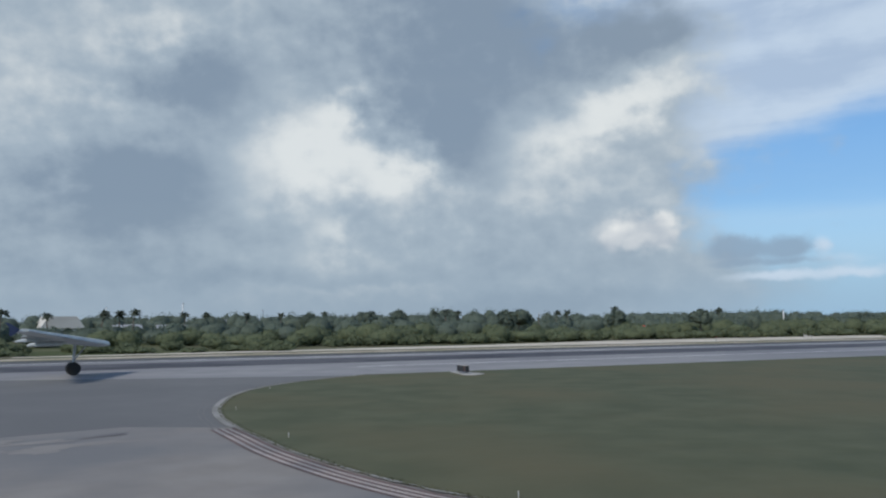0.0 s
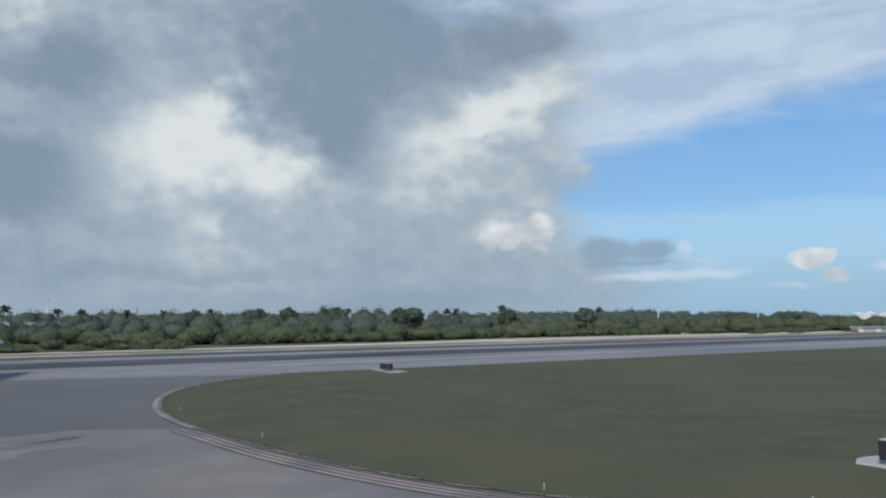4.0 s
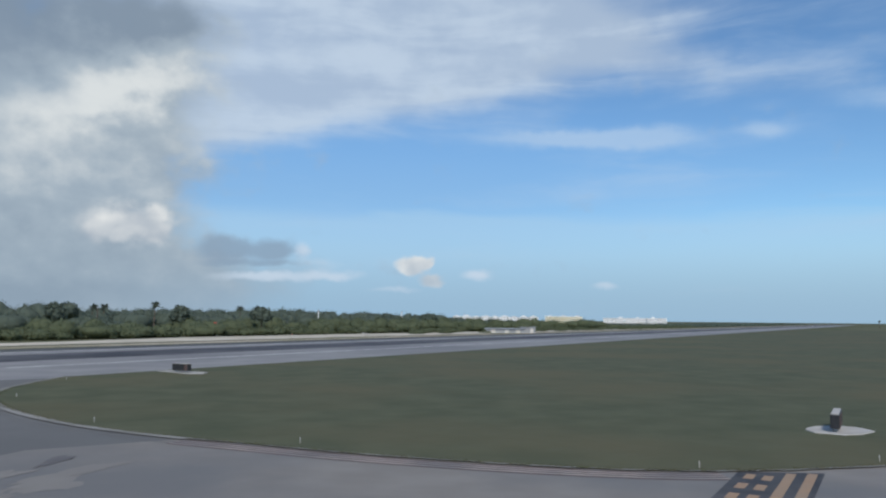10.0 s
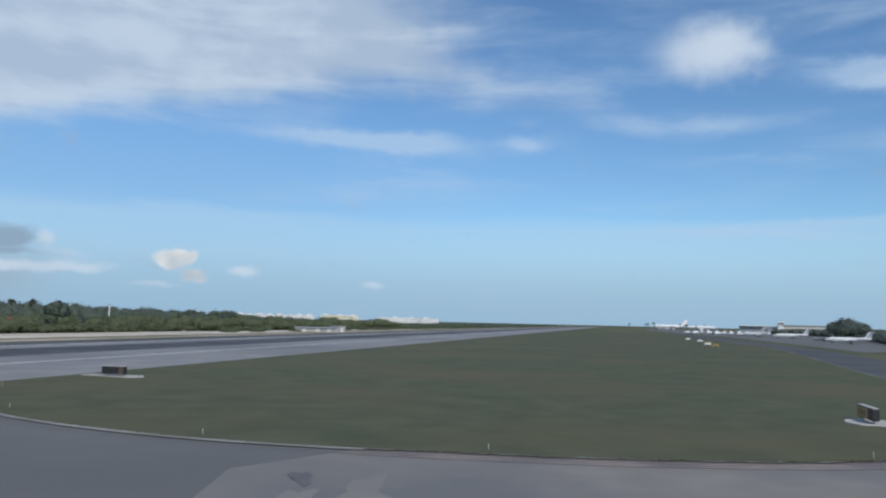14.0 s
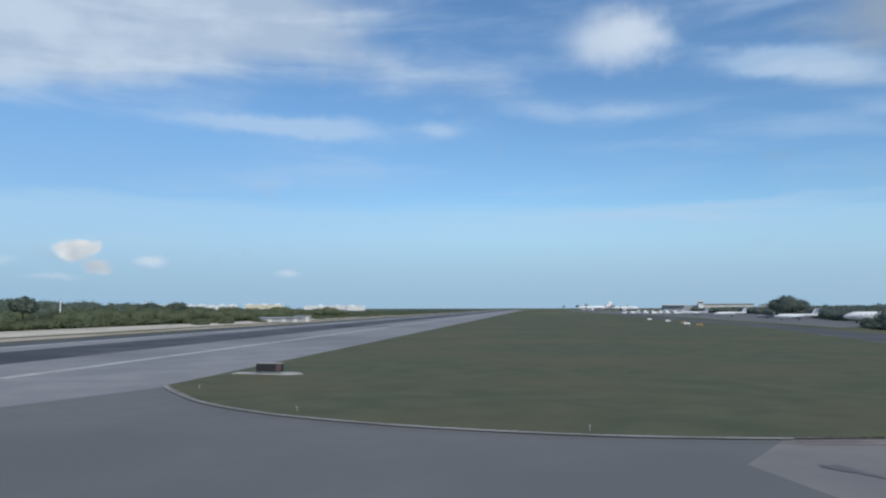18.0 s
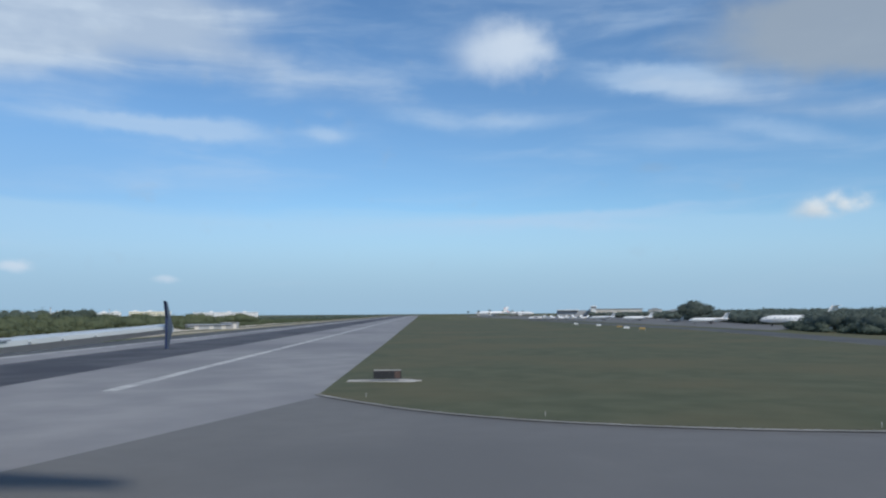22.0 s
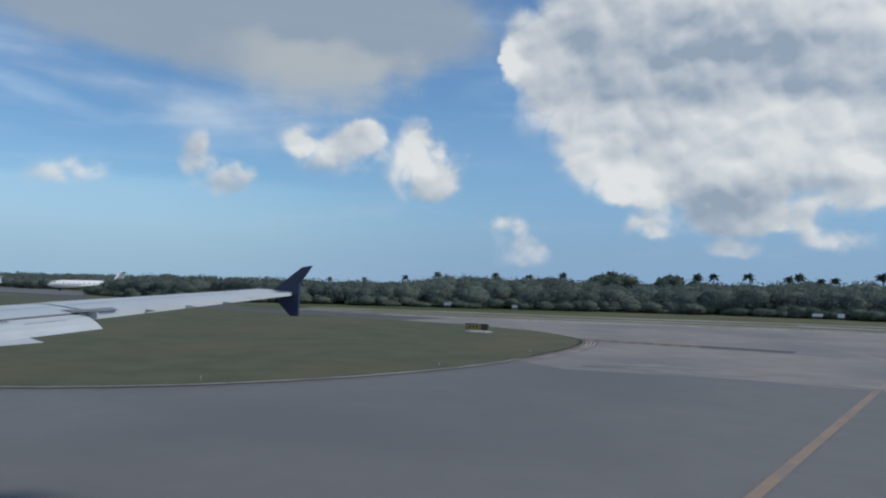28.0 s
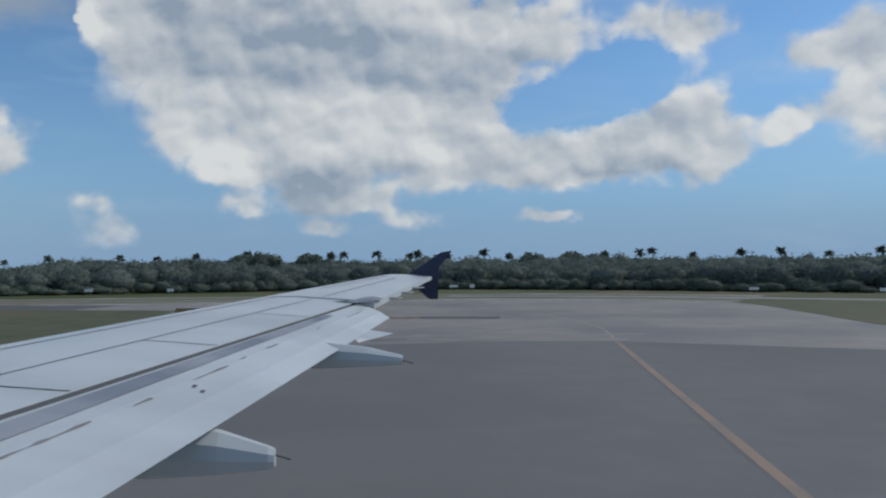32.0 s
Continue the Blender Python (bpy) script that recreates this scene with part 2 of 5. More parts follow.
# u, v, half width, half height, turn, weight
SHEET = [(91.2, 15.9, 37.8, 20.2, 0, 2.0), (111.3, 9.8, 29.4, 21.0, 0, 2.0), (71.2, 6.0, 16.0, 10.9, 0, 1.4), (64.8, 11.8, 10.1, 4.6, -12, 1.0), (60.9, 17.8, 8.4, 3.8, -25, 0.9), (60.7, 2.6, 12.6, 5.0, 0, 0.7), (56.5, 2.2, 11.0, 3.2, 0, 0.55), (59.5, 9.5, 6.5, 1.6, -6, 0.5)]
VEIL = [(48.3, 18.4, 23.5, 6.3, -12, 1.2), (56.0, 14.0, 10.1, 2.9, -12, 0.9), (47.4, 20.7, 26.0, 6.3, -6, 1.2), (28.3, 20.9, 16.0, 5.0, -8, 0.8), (68.8, 9.8, 13.9, 5.5, 0, 0.9), (39.7, 19.3, 20.2, 5.5, 0, 0.7), (22.1, 18.3, 10.9, 2.5, 18, 0.6), (11.0, 16.0, 7.1, 2.5, 20, 0.35), (-11.8, 15.3, 13.9, 1.3, 16, 0.5), (-33.2, 11.8, 10.9, 2.5, 10, 0.6), (-22.2, 13.5, 12.6, 1.7, 16, 0.5)]
TONE_A = [(70.3, 21.1, 18.1, 7.1, 0, -1.0), (75.8, 15.2, 8.4, 4.0, 0, -0.9), (58.7, 20.6, 6.3, 3.8, -35, -0.9), (63.8, 23.0, 7.1, 2.5, 0, 1.0), (75.4, 16.1, 2.5, 1.5, -15, 0.5), (95.2, 10.6, 9.0, 4.6, -15, -0.45), (99.5, 10.0, 8.0, 3.6, 10, -0.3), (92.7, 16.9, 7.1, 3.8, 0, -0.6), (96.9, 19.8, 6.7, 2.5, 0, 0.35), (73.3, 12.2, 3.4, 5.0, -25, -0.45), (103.4, 16.0, 6.7, 4.6, 0, 0.3), (99.1, 9.4, 12.6, 3.8, 0, -0.4), (92.5, 16.8, 5.5, 3.4, 0, -0.3), (98.0, 5.5, 13.0, 4.0, 0, -0.4)]
TONE_B = [(84.7, 12.2, 9.2, 4.6, -15, 1.0), (78.7, 10.9, 3.6, 2.9, 0, 0.7), (82.4, 16.1, 2.3, 2.7, 0, 0.6), (83.8, 5.5, 2.5, 3.8, 0, 0.3), (65.2, 13.9, 7.1, 3.2, -20, 0.65), (60.1, 17.0, 7.1, 2.9, -25, 0.8), (66.5, 9.8, 10.9, 1.9, -5, 0.2), (68.0, 5.5, 13.0, 3.8, 0, -0.2), (92.6, 3.3, 25.2, 1.3, 0, -0.35), (67.9, 1.2, 12.6, 1.3, 0, -0.7), (81.4, 2.2, 8.4, 0.7, 0, 0.3)]
STREAKS_A = [(32.3, 13.2, 7.1, 0.7, 3, 0.7), (22.7, 13.0, 4.6, 1.2, 6, 0.9), (8.5, 14.5, 3.8, 1.0, 8, 0.9), (1.5, 13.9, 6.3, 0.8, 0, 0.8), (15.3, 14.7, 2.1, 0.6, 0, 0.5), (15.3, 13.0, 2.3, 0.8, 10, 0.6), (-8.8, 16.6, 7.6, 1.3, 2, 1.0), (-10.1, 12.1, 4.6, 1.3, 8, 0.4), (-9.2, 7.1, 7.6, 0.4, -2, 0.6), (4.8, 6.5, 16.0, 0.9, -3, 0.7), (-0.2, 19.8, 4.6, 2.5, -30, 0.4)]
STREAKS_B = [(-16.6, 12.6, 5.0, 0.9, 14, 0.6), (-5.9, 7.3, 17.6, 0.3, -3, 0.5), (-8.9, 16.4, 7.1, 1.3, 6, 0.5), (28.6, 13.4, 6.7, 0.8, 4, 0.5), (-8.5, 16.4, 10.1, 1.1, 14, 0.8), (-17.0, 12.3, 7.6, 0.9, 16, 0.5), (-4.4, 6.3, 8.4, 0.5, 3, 0.5), (-48.3, 18.7, 2.5, 0.8, -30, 0.6), (30.4, 13.1, 6.7, 0.7, -4, 0.6), (22.6, 13.2, 5.0, 0.8, 0, 0.6), (15.6, 13.1, 2.5, 0.8, 0, 0.5)]
SOFT_WHITE = [(2.6, 19.1, 4.8, 2.9, 0, 1.3), (-0.6, 19.7, 3.4, 2.5, -30, 0.4), (51.3, 2.9, 4.6, 0.5, 0, 1.5), (46.3, 3.1, 2.8, 0.5, 0, 1.1), (48.8, 4.9, 0.7, 0.8, 0, 0.9), (47.6, 3.9, 2.9, 0.5, 0, 0.5), (36.0, 3.3, 1.3, 0.6, 0, 1.3), (26.3, 2.5, 1.4, 0.4, 0, 1.2), (42.1, 2.1, 2.5, 0.3, 0, 0.8)]
SLATE = [(54.4, 4.9, 2.3, 1.3, 0, 1.0), (51.0, 4.8, 2.5, 1.1, 0, 1.0), (52.1, 3.8, 4.6, 0.4, 0, 0.6)]
SOFT_GREY = [(-31.3, 19.0, 20.2, 4.6, 0, 1.5), (-40.6, 18.6, 10.1, 4.2, 0, 0.8), (-22.8, 18.6, 13.4, 3.8, 0, 0.9), (-8.8, 10.3, 2.1, 0.8, 0, 0.45), (-35.0, 17.6, 16.0, 4.6, 0, 0.9)]
PUFFS_A = [(61.1, 6.3, 3.6, 2.0, 0, 1.2), (40.9, 3.9, 1.7, 0.85, 0, 1.35), (38.9, 2.8, 1.4, 0.65, 0, 1.3), (39.9, 4.4, 1.0, 0.6, 0, 0.9), (-28.2, 9.1, 1.4, 1.8, 0, 0.88), (-30.0, 7.3, 3.2, 1.9, 0, 0.8), (-38.0, 9.6, 4.0, 2.6, 0, 0.88), (-40.4, 10.5, 1.8, 1.8, 0, 0.8), (-35.2, 10.3, 1.6, 1.3, 0, 0.72), (-44.2, 10.5, 2.1, 2.0, 0, 0.88), (-45.1, 8.1, 3.6, 2.6, 0, 1.04), (-20.3, 7.0, 3.8, 1.5, 0, 0.6), (-51.1, 4.4, 1.9, 1.4, 0, 0.8), (-52.2, 2.4, 2.9, 1.5, 0, 0.72)]
PUFFS_B = [(-51.3, 16.3, 2.4, 2.0, 0, 1.1), (-55.4, 14.3, 3.6, 2.5, 0, 1.1), (-64.6, 14.5, 13.9, 8.0, 0, 1.6), (-60.8, 17.6, 12.6, 3.8, 0, 1.3), (-79.0, 16.0, 12.6, 4.6, 0, 1.5), (-74.2, 12.4, 8.4, 4.6, 0, 1.3), (-67.5, 7.2, 8.0, 3.8, 0, 1.3), (-76.2, 8.5, 6.3, 3.4, 0, 1.3), (-83.6, 7.8, 8.8, 2.8, 0, 1.3), (-90.1, 8.3, 8.4, 3.0, 0, 1.3), (-93.9, 10.0, 3.2, 5.0, 0, 1.2), (-92.2, 16.2, 5.5, 2.1, 0, 1.2), (-59.1, 8.3, 4.6, 2.5, 20, 1.2), (-60.9, 4.3, 1.9, 1.0, 0, 1.0)]
PUFFS_C = [(-101.7, 14.1, 3.2, 1.7, 0, 1.1), (-105.1, 10.6, 2.9, 5.0, 0, 1.2), (-101.3, 10.1, 2.1, 1.2, 0, 1.0), (-99.7, 9.0, 2.0, 1.3, 0, 1.0), (-105.0, 14.5, 2.5, 2.5, 0, 1.0), (-67.1, 2.8, 2.5, 1.0, 0, 0.75), (-73.3, 3.4, 2.9, 1.1, 0, 0.8), (-82.8, 3.6, 2.5, 0.7, 0, 0.8), (-85.1, 3.4, 1.3, 0.7, 0, 0.6), (-67.9, 4.9, 4.2, 1.3, 0, 0.9)]
GAPS = [(-86.6, 12.6, 8.4, 3.2, -22, 1.5), (-90.1, 14.5, 2.5, 2.1, 0, 1.2), (-67.5, 15.1, 1.1, 0.8, 0, 0.8), (-70.0, 14.8, 1.9, 0.9, 0, 0.8), (-48.6, 15.8, 2.9, 5.5, 0, 1.0), (-47.2, 17.1, 3.8, 6.7, -20, 0.8)]
UNDER = [(-64.5, 16.5, 13.9, 4.6, 0, 0.55), (-67.9, 5.5, 8.4, 2.3, 0, 0.6), (-58.7, 12.4, 6.7, 3.4, 0, 0.35), (-79.8, 12.5, 5.0, 2.1, 0, 0.35), (-83.6, 6.1, 10.5, 1.1, 0, 0.5), (-90.8, 6.5, 7.6, 1.1, 0, 0.4), (-77.0, 14.2, 6.3, 2.5, 0, 0.3), (-30.4, 6.6, 3.4, 1.4, 0, 0.6), (-37.6, 7.8, 4.6, 1.5, 0, 0.6), (-46.4, 6.6, 3.4, 1.3, 0, 0.5)]
LIT = [(-59.1, 8.3, 4.6, 2.5, 20, 0.6), (-51.3, 16.3, 2.5, 2.1, 0, 0.5), (-86.6, 10.0, 4.6, 1.3, 0, 0.45), (-78.2, 10.0, 2.9, 1.5, 0, 0.4), (-74.6, 8.1, 2.5, 1.3, 0, 0.3), (-67.5, 13.3, 2.5, 1.7, 0, 0.3), (-44.2, 9.8, 2.6, 2.6, 0, 0.3)]
WARM = [(-37.8, 14.7, 8.4, 3.2, 0, 1.0), (-34.8, 16.3, 8.4, 2.1, 0, 0.4)]
build_world()

sun = new("sun", bpy.data.lights.new("sun", "SUN"))
sun.data.energy, sun.data.angle, sun.data.color = 2.5, radians(10), (1.0, 0.94, 0.84)
_a, _e = radians(SUN_AZ), radians(SUN_EL)
sun.matrix_world = look((-math.sin(_a) * 60, math.cos(_a) * 60, 60 * math.tan(_e)), (0, 0, 0))

# ---- materials ----
def material(name, color, rough=0.7, metal=0.0, color2=None, scale=1.0, bump=0.0, color3=None, scale3=0.1, spec=0.5, stretch=(1, 1, 1), random_=0.0):
    """A surface whose colour wavers between two tones at one size and towards a third at a larger one."""
    m = bpy.data.materials.new(name)
    m.use_nodes = True
    nt = m.node_tree
    b = nt.nodes["Principled BSDF"]
    b.inputs["Roughness"].default_value, b.inputs["Metallic"].default_value = rough, metal
    b.inputs["Specular IOR Level"].default_value = spec
    N, L = nt.nodes.new, nt.links.new
    co = N("ShaderNodeTexCoord").outputs["Object"]
    mp = N("ShaderNodeMapping")
    mp.inputs["Scale"].default_value = stretch
    L(co, mp.inputs[0])

    def noise_(s, detail=6):
        n = N("ShaderNodeTexNoise")
        n.inputs["Scale"].default_value, n.inputs["Detail"].default_value = s, detail
        L(mp.outputs[0], n.inputs["Vector"])
        return n.outputs["Fac"]

    def mix(f, a, c):
        n = N("ShaderNodeMix")
        n.data_type = "RGBA"
        L(f, n.inputs[0])
        for i, v in ((6, a), (7, c)):
            if isinstance(v, tuple):
                n.inputs[i].default_value = (*v, 1)
            else:
                L(v, n.inputs[i])
        return n.outputs[2]

    def spread(f, lo=0.35, hi=0.65):
        n = N("ShaderNodeMapRange")
        n.inputs[1].default_value, n.inputs[2].default_value = lo, hi
        L(f, n.inputs[0])
        return n.outputs[0]

    b.inputs["Base Color"].default_value = (*color, 1)
    col = None
    if color2:
        col = mix(spread(noise_(scale)), color, color2)
    if color3:
        col = mix(spread(noise_(scale3), 0.45, 0.62), col or color, color3)
    if random_:
        info = N("ShaderNodeObjectInfo")
        hsv = N("ShaderNodeHueSaturation")
        mr = N("ShaderNodeMapRange")
        mr.inputs[3].default_value, mr.inputs[4].default_value = 1 - random_, 1 + random_
        L(info.outputs["Random"], mr.inputs[0])
        L(mr.outputs[0], hsv.inputs["Value"])
        if col:
            L(col, hsv.inputs["Color"])
        else:
            hsv.inputs["Color"].default_value = (*color, 1)
        col = hsv.outputs[0]
    if col:
        L(col, b.inputs["Base Color"])
    if bump:
        bp = N("ShaderNodeBump")
        bp.inputs["Strength"].default_value, bp.inputs["Distance"].default_value = 0.6, bump
        L(noise_(scale * 2, 8), bp.inputs["Height"])
        L(bp.outputs[0], b.inputs["Normal"])
    return m


def leafy(name, dark, light):
    """Leaves: matt, mottled, and letting part of the light through."""
    m = material(name, dark, 0.85, color2=light, scale=0.9, bump=0.10, color3=tuple((a + b) / 2 for a, b in zip(dark, light)), scale3=0.05, spec=0.1)
    nt = m.node_tree
    b = nt.nodes["Principled BSDF"]
    thin = nt.nodes.new("ShaderNodeBsdfTranslucent")
    both = nt.nodes.new("ShaderNodeMixShader")
    both.inputs[0].default_value = 0.30
    through_ = nt.nodes.new("ShaderNodeHueSaturation")
    through_.inputs["Value"].default_value = 1.4
    nt.links.new(b.inputs["Base Color"].links[0].from_socket, through_.inputs["Color"])
    nt.links.new(through_.outputs[0], thin.inputs[0])
    nt.links.new(b.outputs[0], both.inputs[1])
    nt.links.new(thin.outputs[0], both.inputs[2])
    nt.links.new(both.outputs[0], nt.nodes["Material Output"].inputs[0])
    return m


GRASS = material("grass", (0.077, 0.087, 0.050), 0.9, color2=(0.108, 0.113, 0.067), scale=0.36, bump=0.08, color3=(0.117, 0.109, 0.062), scale3=0.06, spec=0.2, stretch=(1, 1, 1))
GRASS_FAR = material("dry_grass", (0.095, 0.10, 0.052), 0.9, color2=(0.155, 0.145, 0.085), scale=0.12, color3=(0.07, 0.085, 0.03), scale3=0.02, spec=0.2)
CONCRETE = material("concrete", (0.226, 0.206, 0.186), 0.8, color2=(0.266, 0.244, 0.220), scale=0.5, bump=0.004, color3=(0.178, 0.174, 0.172), scale3=0.09, spec=0.35)
ASPHALT = material("asphalt", (0.084, 0.088, 0.088), 0.85, color2=(0.104, 0.108, 0.108), scale=0.8, bump=0.006, color3=(0.072, 0.073, 0.078), scale3=0.05, spec=0.35)
TARMAC = material("taxiway_asphalt", (0.168, 0.168, 0.166), 0.9, color2=(0.180, 0.180, 0.177), scale=0.8, bump=0.003, color3=(0.150, 0.151, 0.151), scale3=0.07, spec=0.15)
RUNWAY = material("runway_grey", (0.24, 0.235, 0.235), 0.75, color2=(0.30, 0.29, 0.285), scale=0.25, bump=0.004, color3=(0.20, 0.195, 0.20), scale3=0.03, spec=0.35)
RUBBER = material("rubbered_asphalt", (0.075, 0.075, 0.085), 0.8, color2=(0.11, 0.108, 0.115), scale=0.3, color3=(0.05, 0.05, 0.06), scale3=0.08, spec=0.35, stretch=(1, 1, 1))
SAND = material("sand", (0.42, 0.36, 0.28), 0.95, color2=(0.52, 0.46, 0.37), scale=0.3, color3=(0.30, 0.27, 0.18), scale3=0.05, spec=0.1)
PALE_SAND = material("bright_sand", (0.58, 0.52, 0.43), 0.95, color2=(0.66, 0.6, 0.5), scale=0.2, color3=(0.46, 0.42, 0.33), scale3=0.06, spec=0.1)
PALE = material("pale_concrete", (0.44, 0.42, 0.39), 0.8, color2=(0.55, 0.53, 0.5), scale=0.8, bump=0.004, color3=(0.33, 0.31, 0.28), scale3=0.3, spec=0.3)
WHITE_PAINT = material("road_white", (0.58, 0.57, 0.54), 0.7, color2=(0.5, 0.49, 0.46), scale=1.5, color3=(0.36, 0.35, 0.34), scale3=0.4)
YELLOW_PAINT = material("road_yellow", (0.39, 0.25, 0.15), 0.8, color2=(0.34, 0.225, 0.145), scale=1.6, color3=(0.34, 0.24, 0.16), scale3=0.5)
BLACK_PAINT = material("road_black", (0.035, 0.035, 0.04), 0.75, color2=(0.06, 0.058, 0.06), scale=1.4, color3=(0.09, 0.085, 0.085), scale3=0.4)
RED_PAINT = material("road_red_brown", (0.10, 0.066, 0.058), 0.8, color2=(0.085, 0.060, 0.055), scale=1.0, color3=(0.15, 0.10, 0.088), scale3=0.3)
# mangrove and woods leaves: paler and bluer, with distance haze mixed into the colour
LEAF_DARK = leafy("hazed_mangrove_leaf", (0.120, 0.150, 0.132), (0.155, 0.185, 0.155))
LEAF_LIGHT = leafy("shrub_leaf", (0.115, 0.142, 0.085), (0.155, 0.175, 0.10))
LEAF_MID = leafy("hazed_woods_leaf", (0.108, 0.138, 0.112), (0.142, 0.172, 0.132))
PALM_LEAF = leafy("palm_leaf", (0.085, 0.105, 0.085), (0.11, 0.13, 0.10))
BARK = material("bark", (0.16, 0.13, 0.10), 0.9, color2=(0.10, 0.08, 0.065), scale=3.0, bump=0.02)
WHITE = material("white_paint", (0.88, 0.88, 0.86), 0.45, color2=(0.84, 0.84, 0.82), scale=0.8, color3=(0.78, 0.78, 0.77), scale3=0.15)
CREAM = material("cream_render", (0.90, 0.82, 0.56), 0.75, color2=(0.86, 0.77, 0.50), scale=0.4, color3=(0.92, 0.85, 0.64), scale3=0.1)
TAN = material("tan_wall", (0.58, 0.55, 0.50), 0.8, color2=(0.52, 0.49, 0.44), scale=0.3, color3=(0.62, 0.6, 0.56), scale3=0.08)
ROOF = material("grey_roof", (0.36, 0.37, 0.38), 0.6, color2=(0.30, 0.31, 0.32), scale=0.5)
GLASS_DARK = material("dark_glazing", (0.03, 0.04, 0.05), 0.12, spec=0.6)
BLACK = material("black_paint", (0.02, 0.02, 0.022), 0.5, color2=(0.032, 0.032, 0.035), scale=5)
STEEL = material("galvanised_steel", (0.45, 0.46, 0.47), 0.45, 0.7, color2=(0.36, 0.37, 0.38), scale=6)
ORANGE = material("orange_sock", (0.70, 0.06, 0.03), 0.7, color2=(0.6, 0.08, 0.05), scale=2)
RED = material("red_paint", (0.55, 0.02, 0.03), 0.4)
RUBBER_TYRE = material("tyre", (0.02, 0.02, 0.02), 0.8)
SIGN_YELLOW = material("sign_yellow", (0.42, 0.28, 0.09), 0.5, color2=(0.36, 0.25, 0.09), scale=4)


# ---- mesh helpers ----
def mesh_of(name, bm, mat, smooth=False):
    me = bpy.data.meshes.new(name)
    bm.to_mesh(me)
    bm.free()
    me.materials.append(mat)
    if smooth:
        me.polygons.foreach_set("use_smooth", [True] * len(me.polygons))
    return me


def part(name, bm, mat, parent, label="", smooth=False):
    ob = new(name, mesh_of(name, bm, mat, smooth))
    ob.parent = parent
    if label:
        tagged(ob, label)
    return ob


def thing(name, m, label, category, group="", kind=""):
    ob = new(name)
    ob.empty_display_size = 0.3
    ob.matrix_world = m
    return tagged(ob, label, category, group, kind)


def solid(name, bm, mat, label, category, group="", kind="", smooth=False):
    return tagged(new(name, mesh_of(name, bm, mat, smooth)), label, category, group, kind)


def add_box(bm, cx, cy, cz, sx, sy, sz, bevel=0.0):
    got = bmesh.ops.create_cube(bm, size=1.0, matrix=Matrix.LocRotScale((cx, cy, cz), None, (sx, sy, sz)))
    if bevel:
        es = list({e for v in got["verts"] for e in v.link_edges})
        bmesh.ops.bevel(bm, geom=es, offset=bevel, segments=2, affect="EDGES", profile=0.5)
    return bm


def box(cx, cy, cz, sx, sy, sz, bevel=0.0):
    return add_box(bmesh.new(), cx, cy, cz, sx, sy, sz, bevel)


def add_tube(bm, a, b, r0, r1=None, n=10):
    a, b = Vector(a), Vector(b)
    m = Matrix.Translation((a + b) / 2) @ (b - a).to_track_quat("Z", "Y").to_matrix().to_4x4()
    bmesh.ops.create_cone(bm, cap_ends=True, segments=n, radius1=r0, radius2=r0 if r1 is None else r1, depth=(b - a).length, matrix=m)
    return bm


def tube(a, b, r0, r1=None, n=10):
    return add_tube(bmesh.new(), a, b, r0, r1, n)


def sheet(points, z, depth=0.0):
    """A flat piece of ground in the outline given, with a skirt of that depth."""
    bm = bmesh.new()
    top = [bm.verts.new((x, y, z)) for x, y in points]
    bm.faces.new(top)
    if depth:
        low = [bm.verts.new((x, y, z - depth)) for x, y in points]
        for i in range(len(top)):
            j = (i + 1) % len(top)
            bm.faces.new((top[i], low[i], low[j], top[j]))
    bmesh.ops.recalc_face_normals(bm, faces=bm.faces)
    if sum(f.normal.z * f.calc_area() for f in bm.faces) < 0:
        bmesh.ops.reverse_faces(bm, faces=bm.faces)
    bmesh.ops.triangulate(bm, faces=bm.faces)
    return bm


def curve_through(points, steps=6):
    """A smooth line through the points."""
    out = []
    n = len(points)
    for i in range(n - 1):
        p = [Vector(points[min(max(k, 0), n - 1)]) for k in (i - 1, i, i + 1, i + 2)]
        for s in range(steps):
            t = s / steps
            q = 0.5 * (2 * p[1] + (p[2] - p[0]) * t + (2 * p[0] - 5 * p[1] + 4 * p[2] - p[3]) * t * t + (3 * p[1] - p[0] - 3 * p[2] + p[3]) * t ** 3)
            out.append((q.x, q.y))
    out.append(tuple(points[-1]))
    return out


def shifted(line, d):
    """The line moved d metres to its left."""
    out = []
    for i in range(len(line)):
        a, b = Vector(line[max(i - 1, 0)]), Vector(line[min(i + 1, len(line) - 1)])
        t = (b - a).normalized()
        out.append((line[i][0] - t.y * d, line[i][1] + t.x * d))
    return out


def ribbon(line, d0, d1, z):
    a, b = shifted(line, d0), shifted(line, d1)
    bm = bmesh.new()
    va, vb = [bm.verts.new((*p, z)) for p in a], [bm.verts.new((*p, z)) for p in b]
    for i in range(len(a) - 1):
        bm.faces.new((va[i], va[i + 1], vb[i + 1], vb[i]))
    for f in bm.faces:
        f.normal_update()
        if f.normal.z < 0:
            f.normal_flip()
    return bm


# ---- the ground ----
RW = Vector((0.9187, 0.3950))       # the runway's direction
RN = Vector((-0.3950, 0.9187))      # across it, away from the grass island


def rw(along, across):
    """A place by metres along the runway and across it from its near edge."""
    p = Vector((0, 69.0)) + RW * along + RN * across
    return (p.x, p.y)


def rw_strip(a0, a1, c0, c1, z, name, mat, label, category, depth=0.0, kind="structure"):
    return solid(name, sheet([rw(a0, c0), rw(a1, c0), rw(a1, c1), rw(a0, c1)], z, depth), mat, label, category, kind=kind)


